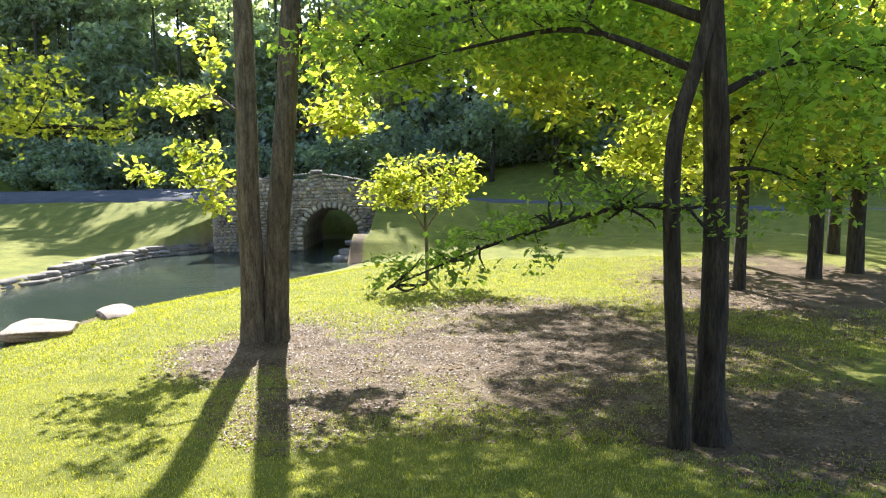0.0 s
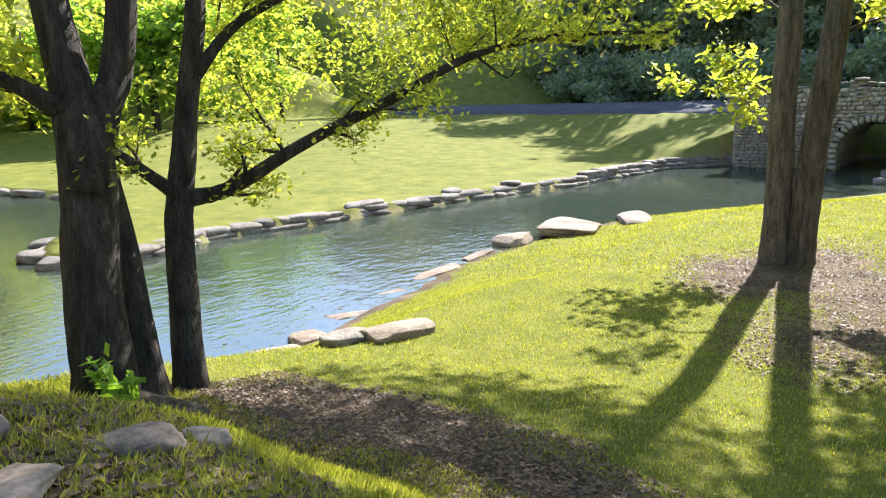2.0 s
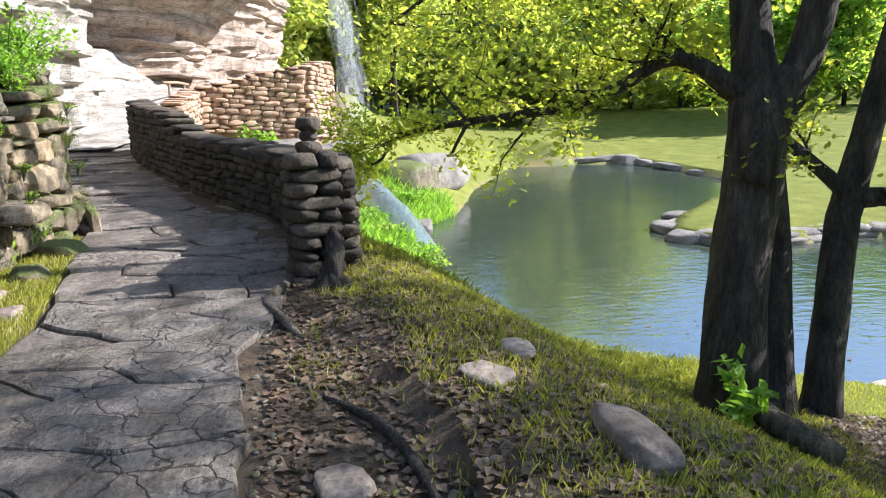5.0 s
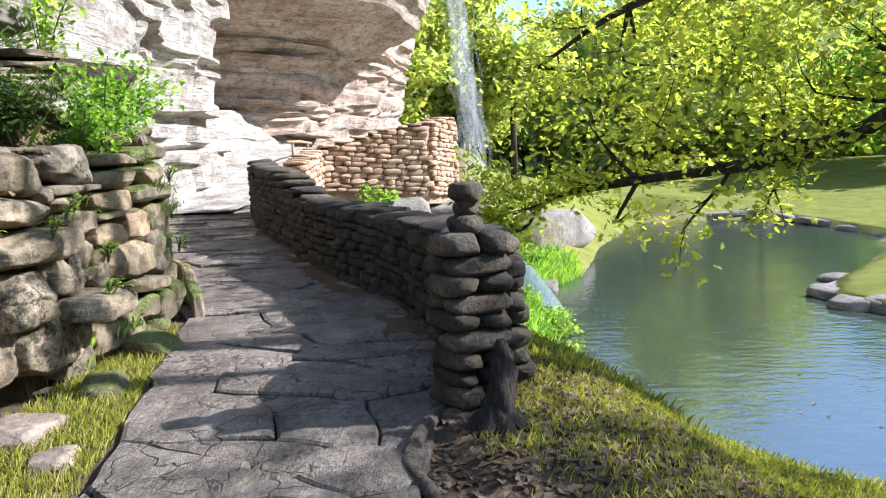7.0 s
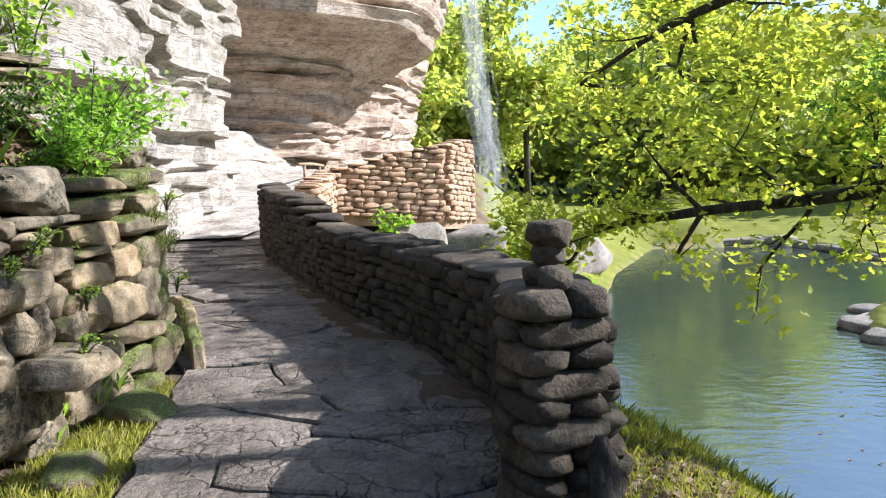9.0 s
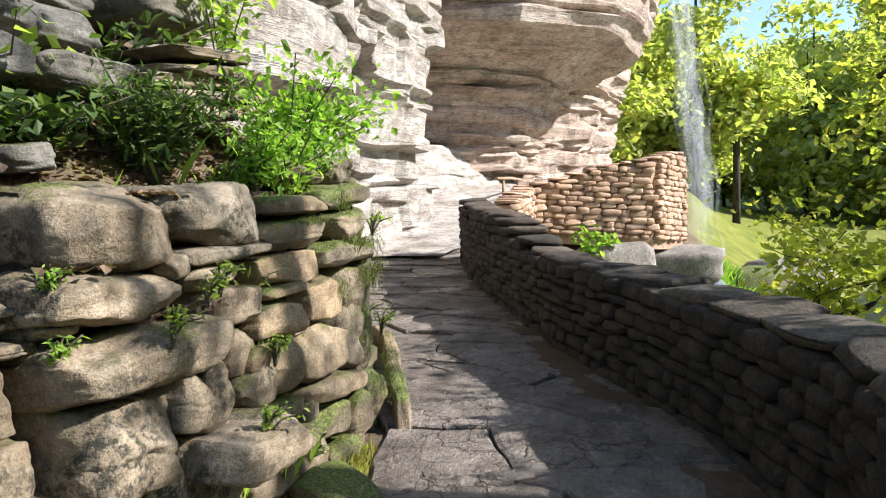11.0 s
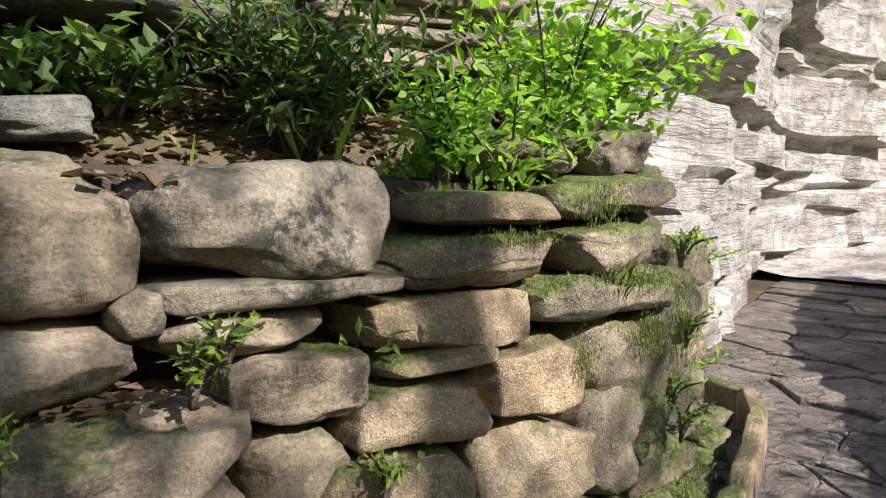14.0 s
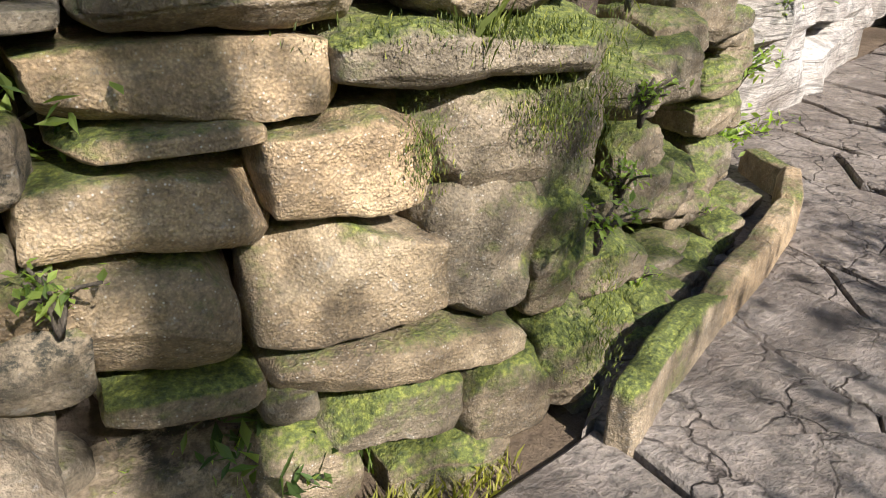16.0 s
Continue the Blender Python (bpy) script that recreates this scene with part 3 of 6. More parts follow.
def cover(x, y):
    h, wet, v, k, dn, df = lift(x, y)
    g = np.stack([x, y, 0 * x], -1)
    patch = smooth_noise(g, 0.45, 2.0) * 0.25
    bare = np.zeros(x.shape)
    for cx, cy, rx, ry, w in ((-5.4, 23, 3.2, 5, 0.75), (-2.2, 19, 2.6, 6, 0.75), (3, 23, 8, 10, 0.72), (7, 14, 4, 4.5, 0.7), (16, 34, 9, 12, 0.75), (-6.4, 6.6, 2.6, 1.5, 0.95), (-8.4, 5.6, 1.2, 1.2, 0.9), (-3.4, 6.4, 3.5, 0.9, 0.8)):
        bare = np.maximum(bare, w * np.exp(-(((x - cx) / rx) ** 2 + ((y - cy) / ry) ** 2) ** 1.5))
    bare = np.maximum(bare, np.where((v < 1.3) & (k < 0.2), np.interp(v, [-0.6, 0.0, 1.0], [0.95, 0.56, 0.3]), 0))
    bare = np.maximum(bare, np.where(k > 0, 0.72, 0))
    bare = np.maximum(bare, np.where((dn < 1.0) & (x > -20), 0.6, 0))
    return np.clip(bare + patch * (bare > 0.02) + 0.12, 0, 1), wet


def axis_lines(stops):
    out = [np.arange(a, b, s) for a, b, s in stops]
    return np.unique(np.round(np.concatenate(out), 3))


gx = axis_lines([(-900, -120, 60), (-120, -40, 2.2), (-40, -14, 0.5), (-14, 6, 0.14), (6, 30, 0.6), (30, 90, 2.5), (90, 901, 90)])
gy = axis_lines([(-900, -60, 60), (-60, -12, 3), (-12, -4, 0.5), (-4, 8, 0.14), (8, 30, 0.4), (30, 70, 0.9), (70, 130, 2.5), (130, 901, 90)])
GX, GY = np.meshgrid(gx, gy)
GZ = lift(GX, GY)[0]
nx, ny = len(gx), len(gy)
idx = np.arange(nx * ny).reshape(ny, nx)
quads = np.stack([idx[:-1, :-1], idx[:-1, 1:], idx[1:, 1:], idx[1:, :-1]], -1).reshape(-1, 4)
ground_me = mesh_of("ground", np.stack([GX, GY, GZ], -1), quads, GROUND_MAT)
bare_v, wet_v = cover(GX.ravel(), GY.ravel())
attr = ground_me.color_attributes.new("cover", "FLOAT_COLOR", "POINT")
attr.data.foreach_set("color", np.stack([bare_v, wet_v.astype(float), 0 * bare_v, 1 + 0 * bare_v], -1).astype(np.float32).ravel())
tagged(part("ground", ground_me), "grassy slope with bare soil and fallen leaves", "ground", kind="structure")


def height(x, y):
    return float(lift(np.array([x]), np.array([y]))[0][0])


def sheet(name, poly, z, mat):
    bm = bmesh.new()
    f = bm.faces.new([bm.verts.new((x, y, z)) for x, y in poly])
    f.normal_update()
    if f.normal.z < 0:
        f.normal_flip()
    bmesh.ops.triangulate(bm, faces=[f])
    me = bpy.data.meshes.new(name)
    bm.to_mesh(me)
    bm.free()
    me.materials.append(mat)
    return me


pond = [(-5, 74), (-4.5, 48), (-8, 41), (-13, 33), (-12.5, 12), (-11.5, 8), (-11.8, 4.6), (-13.5, 2.6), (-17, 1.4), (-22, 1.2), (-36, 1), (-50, 4), (-64.4, 8), (-64.4, 26), (-46, 29), (-38, 21), (-34, 18), (-32.5, 28), (-30, 36), (-27, 50), (-25, 62), (-14, 74)]
tagged(part("water", sheet("water", pond, WATER, WATER_MAT)), "still clear green creek water with ripples", "water", kind="structure")
upper = [(-64.8, 9), (-64.8, 25), (-75, 30), (-110, 36), (-130, 30), (-100, 16), (-80, 9)]
tagged(part("water", sheet("water", upper, WATER + 0.35, WATER_MAT)), "upper pond above a low dam", "water", kind="structure")

# road
road_pts = spline([(x, y, z, 0) for x, y, z in ROAD], 8)
rv, rf = [], []
for i, p in enumerate(road_pts):
    t = road_pts[min(i + 1, len(road_pts) - 1)] - road_pts[max(i - 1, 0)]
    nrm = np.array([-t[1], t[0]]) / np.hypot(t[0], t[1])
    bank_up = 0.12 * min(1, max(0, (-12 - p[0]) / 10))
    wide_k = 1 + 0.35 * min(1, max(0, (-12 - p[0]) / 10))
    for s, dz in ((-3.1, -0.3), (-3.0, 0.02), (0, 0.08), (3.0, 0.02), (3.1, -0.3)):
        s, dz = s * wide_k, dz + bank_up * s * wide_k
        rv.append((p[0] + nrm[0] * s, p[1] + nrm[1] * s, p[2] + dz))
    if i:
        rf += [tuple((i - 1) * 5 + q for q in (k, k + 1, k + 6, k + 5)) for k in range(4)]
tagged(part("road", mesh_of("road", rv, rf, ASPHALT)), "narrow grey asphalt park road", "road", kind="structure")


# ---- stones and masonry ----
def along(line, s):
    """Place and heading at a length along a polyline of (x, y) or (x, y, z)."""
    for a, b in zip(line, line[1:]):
        n = math.dist(a[:2], b[:2])
        if s <= n or b is line[-1]:
            k = s / n
            return [p + (q - p) * k for p, q in zip(a, b)], math.atan2(b[1] - a[1], b[0] - a[0])
        s -= n


def line_length(line):
    return sum(math.dist(a[:2], b[:2]) for a, b in zip(line, line[1:]))


def stone_set(name, mat, count, size, seed, res=1, box=3.2, rough=0.13):
    return [rock_mesh(name, size, mat, seed + i * 1.7, res, box, rough) for i in range(count)]


def rubble_wall(name, label, line, top, foot, mat, thick=0.42, course=0.115, length=0.34, limit=300, seed=3, caps=True, core=SOIL, both=True):
    """A dry-laid parapet: courses of stones on both faces, flat capstones, a rough core."""
    r = random.Random(seed)
    wall = thing(name, label, "stone wall", kind="structure")
    total = line_length(line)
    variants = stone_set("stone", mat, 12, (1, 1, 1), seed, 2, 5.5, 0.17)
    # core
    cv, cf, n = [], [], max(2, int(total / 0.4))
    for i in range(n + 1):
        (p), a = along(line, total * i / n)
        s = total * i / n / total
        nx_, ny_ = -math.sin(a), math.cos(a)
        for off, z in ((-thick * 0.4, foot(s) - 0.3), (-thick * 0.4, top(s) - 0.06), (thick * 0.4, top(s) - 0.06), (thick * 0.4, foot(s) - 0.3)):
            cv.append((p[0] + nx_ * off, p[1] + ny_ * off, z))
        if i:
            cf += [tuple((i - 1) * 4 + q for q in (k, k + 4, (k + 1) % 4 + 4, (k + 1) % 4)) for k in range(4)]
    cf += [(0, 1, 2, 3), tuple(4 * n + q for q in (3, 2, 1, 0))]
    part("core", mesh_of("core", cv, cf, mat, False), wall)
    made, rest = 0, []
    for side in ((-1, 1) if both else (-1,)):
        z = 0.0
        lay = 0
        while True:
            h = course * r.uniform(0.75, 1.3)
            s = r.uniform(-length, 0)
            if foot(0) + z > max(top(0), top(1), top(0.5)) + 0.05:
                break
            while s < total:
                w = length * r.uniform(0.55, 1.45)
                c = s + w / 2
                s += w
                if c < 0 or c > total:
                    continue
                q = c / total
                zz = foot(q) + z + h / 2
                if zz + h / 2 > top(q) + 0.03:
                    continue
                p, a = along(line, c)
                off = side * thick * r.uniform(0.36, 0.46)
                m = Matrix.LocRotScale((p[0] - math.sin(a) * off, p[1] + math.cos(a) * off, zz), Euler((r.uniform(-0.08, 0.08), r.uniform(-0.07, 0.07), a + r.uniform(-0.06, 0.06))), (w * 1.03, thick * 0.5, h * 1.06))
                if made < limit and side == -1:
                    part("stone", r.choice(variants), wall, "", m)
                    made += 1
                else:
                    rest.append((r.choice(variants), m))
            z += h
            lay += 1
    if caps:
        s = 0.0
        while s < total:
            w = r.uniform(0.35, 0.75)
            c = min(s + w / 2, total - 0.02)
            p, a = along(line, c)
            m = Matrix.LocRotScale((p[0], p[1], top(c / total) + 0.01), Euler((r.uniform(-0.05, 0.05), r.uniform(-0.05, 0.05), a + r.uniform(-0.08, 0.08))), (w * 1.04, thick * r.uniform(1.05, 1.25), 0.11))
            part("capstone", r.choice(variants), wall, "", m)
            s += w
    if rest:
        merge("rubble", rest, mat, wall)
    return wall


def merge(name, pieces, mat, parent=None):
    """Many stones of shared shapes as one mesh."""
    verts, faces, n = [], [], 0
    cache = {}
    for me, m in pieces:
        if me.name not in cache:
            co = np.empty(len(me.vertices) * 3, np.float32)
            me.vertices.foreach_get("co", co)
            cache[me.name] = (co.reshape(-1, 3), np.array([p.vertices[:] for p in me.polygons]))
        co, f = cache[me.name]
        mm = np.array(m)
        verts.append(co @ mm[:3, :3].T + mm[:3, 3])
        faces.append(f + n)
        n += len(co)
    ob = part(name, mesh_of(name, np.concatenate(verts), np.concatenate(faces), mat), parent)
    ob["kind"] = "stuff"
    return ob


# parapet beside the path
PARAPET = [(-7.24, 0.64), (-8.5, 0.56), (-9.5, 0.2), (-10.9, -0.5), (-12.2, -1.3), (-14.3, -2.4), (-16.5, -3.5), (-19.1, -4.45)]
par_top = lambda q: float(np.interp(q, [0, 0.12, 0.45, 0.5, 0.56, 0.62, 1], [4.48, 4.42, 4.46, 4.5, 4.66, 4.82, 5.02]))
par_foot = lambda q: float(np.interp(q, [0, 1], [3.5, 3.75]))
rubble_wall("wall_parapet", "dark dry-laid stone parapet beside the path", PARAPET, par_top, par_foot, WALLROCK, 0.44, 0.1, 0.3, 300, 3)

# gate pillar with its stacked-stone finial
pillar = thing("stone_pillar", "square pillar of stacked rough flat stones at the wall's end", "pillar", (-7.0, 0.57, 3.3))
pillar.scale = (0.88, 0.88, 1.0)
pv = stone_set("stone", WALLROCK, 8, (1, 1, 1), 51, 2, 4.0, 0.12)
r = random.Random(5)
ang = math.atan2(0.87, -0.5)
z = 0.0
while z < 1.3:
    h = r.uniform(0.09, 0.135)
    grow = 1 + 0.35 * max(0, (0.35 - z) / 0.35) * 0.5
    for k in (-1, 1):
        sx = r.uniform(0.22, 0.27)
        a2 = ang + r.uniform(-0.06, 0.06) + (math.pi / 2 if int(z * 9) % 2 else 0)
        off = Vector((math.cos(a2), math.sin(a2), 0)) * k * 0.115 * grow
        part("stone", r.choice(pv), pillar, "", Matrix.LocRotScale((off.x, off.y, z + h / 2), Euler((r.uniform(-0.05, 0.05), r.uniform(-0.05, 0.05), a2)), (sx * grow, 0.47 * grow, h * 1.08)))
    z += h
finial = thing("stone_finial", "small stack of round dark stones on the pillar", "finial", (-7.0, 0.55, 4.6))
for dx, dy, dz, sx, sy, sz in ((-0.06, 0, 0.05, 0.26, 0.2, 0.12), (0.08, 0.03, 0.06, 0.14, 0.14, 0.12), (-0.02, 0.02, 0.155, 0.15, 0.14, 0.1), (0, 0.02, 0.245, 0.21, 0.19, 0.13)):
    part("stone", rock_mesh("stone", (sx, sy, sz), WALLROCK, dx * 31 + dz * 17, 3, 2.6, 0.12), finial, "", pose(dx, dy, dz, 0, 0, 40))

# far parapet round the bay
FARWALL = [(-24.6, -5.2), (-28.3, -5.5), (-29.0, -3.8), (-29.7, -1.7), (-31.5, -1.0), (-34, -1.2)]
far_top = lambda q: float(np.interp(q, [0, 0.33, 0.5, 0.75, 1], [4.9, 5.4, 5.9, 6.35, 6.3]))
far_foot = lambda q: float(np.interp(q, [0, 0.33, 0.6, 1], [3.6, 3.9, 3.6, 3.2]))
rubble_wall("wall_bay", "sunlit reddish stone retaining wall round the bay", FARWALL, far_top, far_foot, REDROCK, 0.6, 0.17, 0.42, 280, 8)


# ---- cliffs ----
def cliff(name, label, line, z0, z1, mat, lean, seed, depth=6.0, step=0.25, dz=0.1, ledge=0.28):
    """Bedded rock face: layers of uneven reach, blocks split by joints, closed behind."""
    total = line_length(line)
    n, layers = int(total / step) + 1, int((z1 - z0) / dz) + 1
    r = random.Random(seed)
    reach, zz = [], z0
    while zz < z1 + 1:
        t = r.choice((0.1, 0.14, 0.2, 0.3, 0.45, 0.7))
        reach.append((zz, r.uniform(-ledge, ledge), r.uniform(0, 50), r.uniform(0.5, 1.6)))
        zz += t
    starts = np.array([q[0] for q in reach])
    verts = []
    pts, heads = [], []
    for i in range(n):
        p, a = along(line, total * i / (n - 1))
        pts.append(p)
        heads.append(a)
    heads = np.convolve(np.pad(np.unwrap(heads), 6, mode="edge"), np.ones(13) / 13, mode="valid")
    for j in range(layers):
        z = z0 + j * dz
        _, off, ph, fr = reach[int(np.searchsorted(starts, z, side="right")) - 1]
        for i in range(n):
            (x, y), a = pts[i], heads[i]
            s = total * i / (n - 1)
            block = 0.16 * math.sin(3 * math.floor(s * fr * 0.55 + ph) + ph) + 0.1 * math.sin(5.3 * math.floor(s * 0.9 * fr + ph * 2))
            d = off * (0.6 + 0.4 * math.sin(s * 0.7 + ph)) + block * ledge * 2.2 + lean(z, s)
            d += 0.5 * float(smooth_noise(np.array([x, y, z]), 0.33, seed)) + 0.1 * float(smooth_noise(np.array([x, y, z]), 1.7, seed + 2))
            verts.append((x + math.sin(a) * d, y - math.cos(a) * d, z + 0.05 * math.sin(s * 1.3 + j)))
    front = len(verts)
    faces = [(j * n + i, j * n + i + 1, (j + 1) * n + i + 1, (j + 1) * n + i) for j in range(layers - 1) for i in range(n - 1)]
    for z in (z0, z1):
        for i in range(n):
            (x, y), a = pts[i], heads[i]
            verts.append((x - math.sin(a) * depth, y + math.cos(a) * depth, z))
    lo, hi, last = front, front + n, (layers - 1) * n
    for i in range(n - 1):
        faces += [(lo + i, lo + i + 1, i + 1, i), (last + i, last + i + 1, hi + i + 1, hi + i), (hi + i, hi + i + 1, lo + i + 1, lo + i)]
    me = mesh_of(name, verts, faces, mat, False)
    return tagged(part(name, me), label, "cliff", kind="structure")


# faces run so that the open side lies to the right of the line
cliff("cliff_pale", "pale bedded limestone cliff lit by the sun", [(-27.5, -14), (-25.0, -9), (-23.9, -7.0), (-19.6, -7.0), (-16.8, -5.9), (-13.3, -4.5), (-11.2, -3.9), (-9.6, -4.6), (-7.5, -6.2), (-2, -8.5)][::-1],
      3.0, 15, CLIFF_PALE, lambda z, s: 0.12 * max(0, z - 6.5) - 0.25, 11, 7.0, 0.2, 0.08, 0.3)
cliff("cliff_buttress", "overhanging red-brown bedded rock buttress", [(-26.5, -14.5), (-30, -10.8), (-34, -7.6), (-38, -7.0), (-44, -9.5)],
      6.1, 17, CLIFF_RED, lambda z, s: float(np.interp(z, [6.1, 8.5, 9.8, 10.7, 12, 17], [0, 0.9, 1.7, 4.4, 5.0, 5.4])) * min(1, 0.35 + max(0, s - 3.5) * 0.16), 23, 8.0, 0.3, 0.12, 0.3)
cliff("cliff_recess", "shaded back wall of the rock shelter", [(-27, -15.5), (-33, -12.5), (-39, -9.5), (-45, -6.5), (-52, -6)],
      4.2, 12.5, CLIFF_RED, lambda z, s: float(np.interp(z, [4.2, 8, 12], [0, 0.6, 1.6])), 31, 5.0, 0.4, 0.14, 0.25)
cliff("cliff_ledge", "bright bare rock slope under the overhang", [(-23.5, -8.2), (-28, -7.4), (-33, -7.4), (-40, -7.6)],
      3.2, 6.9, CLIFF_PALE, lambda z, s: 0.9 - 0.75 * (z - 3.6), 37, 5.0, 0.3, 0.1, 0.12)


def rock_floor():
    """Bare pale bedrock where the path rounds the bay."""
    xs, rows = np.arange(-37, -18.6, 0.35), 16
    verts, faces = [], []
    for i, x in enumerate(xs):
        lo, hi = float(np.interp(x, [-37, -24, -18.6], [-9.5, -8.2, -8.2])), float(np.interp(x, [-37, -30, -28.4, -18.6], [-1.6, -2.2, -5.3, -5.0]))
        for k in range(rows):
            y = lo + (hi - lo) * k / (rows - 1)
            z = float(np.interp(x, [-40, -30, -20, -12], [5.4, 5.2, 3.95, 3.62])) + 0.05 + 0.08 * float(smooth_noise(np.array([x, y, 0.0]), 0.9, 3)) + 0.3 * max(0, (-6.6 - y)) * 0.5
            verts.append((x, y, z))
    n = len(xs)
    faces = [(i * rows + k, (i + 1) * rows + k, (i + 1) * rows + k + 1, i * rows + k + 1) for i in range(n - 1) for k in range(rows - 1)]
    return mesh_of("rock_floor", verts, faces, CLIFF_PALE)


tagged(part("rock_floor", rock_floor()), "bright bare bedrock floor of the bay", "rock floor", kind="structure")

# ---- trees ----
def grow(start, way, length, radius, depth, r, out, ends):
    """A branching limb: bends, thins and splits; collects tubes and twig ends."""
    p, d = Vector(start), Vector(way).normalized()
    pts, n = [(p.x, p.y, p.z, radius)], 5
    for i in range(n):
        d = (d + Vector((r.uniform(-0.2, 0.2), r.uniform(-0.2, 0.2), r.uniform(-0.12, 0.16)))).normalized()
        p = p + d * (length / n)
        pts.append((p.x, p.y, p.z, radius * (1 - 0.72 * (i + 1) / n)))
        if depth > 0 and i >= 1 and r.random() < 0.8:
            side = (d + Vector((r.uniform(-1, 1), r.uniform(-1, 1), r.uniform(-0.35, 0.6)))).normalized()
            grow(p, side, length * r.uniform(0.4, 0.65), radius * 0.5 * (1 - 0.5 * i / n), depth - 1, r, out, ends)
        if depth <= 1:
            ends.append((p.x, p.y, p.z))
    out.append(limb(pts, 6 if radius > 0.06 else 4, 2, 0.03, radius * 90))


def tree(name, label, trunks, limbs, crowns, bark, leaf, leaf_size, leaves_per, clusters, spread, seed, sub=2, lobes=False, shell=0.35, group=""):
    """trunks, limbs: lists of (x, y, z, radius) lines; crowns: ellipsoids that the leaves fill, with twigs reaching into them."""
    r = random.Random(seed)
    x, y, z = trunks[0][0][:3]
    t = thing(name, label, "tree", (x, y, z), group)
    off = Matrix.Translation((-x, -y, -z))
    for i, line in enumerate(trunks):
        v, f = limb(line, 18, 5, 0.045, seed + i)
        part("trunk", mesh_of("trunk", v, f, bark), t, "", off)
    ends = []
    for line in limbs:
        out = [limb(line, 9, 5, 0.05, seed)]
        s = spline(line, 4)
        for k in range(3, len(s), 2):
            d = s[k, :3] - s[k - 1, :3]
            for _ in range(2):
                side = Vector(d).normalized() * 0.6 + Vector((r.uniform(-1, 1), r.uniform(-1, 1), r.uniform(-0.45, 0.75)))
                grow(s[k, :3], side, r.uniform(0.6, 1.5) * sub, max(0.008, s[k, 3] * 0.4), 1, r, out, ends)
        v, f = join(out)
        part("branch", mesh_of("branch", v, f, bark), t, "", off)
    pts = []
    if ends:
        e = np.array(ends)
        few = max(3, leaves_per // 3)
        pts.append(np.repeat(e, few, 0) + rng.normal(0, 1, (len(e) * few, 3)) * np.array([spread, spread, spread * 0.5]) * 0.6)
    if crowns:
        c, p = cloud(crowns, clusters, leaves_per, spread, shell)
        pts.append(p)
        out = []
        nodes = np.array([q[:3] for line in limbs + [trunks[0][-2:]] for q in line])
        for k in range(0, len(c), max(1, len(c) // 70)):
            a = nodes[np.argmin(np.linalg.norm(nodes - c[k], axis=1))]
            if np.linalg.norm(a - c[k]) > 1.8:
                continue
            mid = (a + c[k]) / 2 + rng.normal(0, 0.15, 3)
            out.append(limb([(*a, 0.03), (*mid, 0.018), (*c[k], 0.005)], 4, 3, 0.02))
        if out:
            v, f = join(out)
            part("twig", mesh_of("twig", v, f, bark), t, "", off)["kind"] = "stuff"
    allp = np.concatenate(pts)
    crown = part("crown", leaf_mesh("crown", allp, leaf_size, leaf, 0.55, 1.25, lobes), t, "", off)
    crown["kind"] = "stuff"
    return t


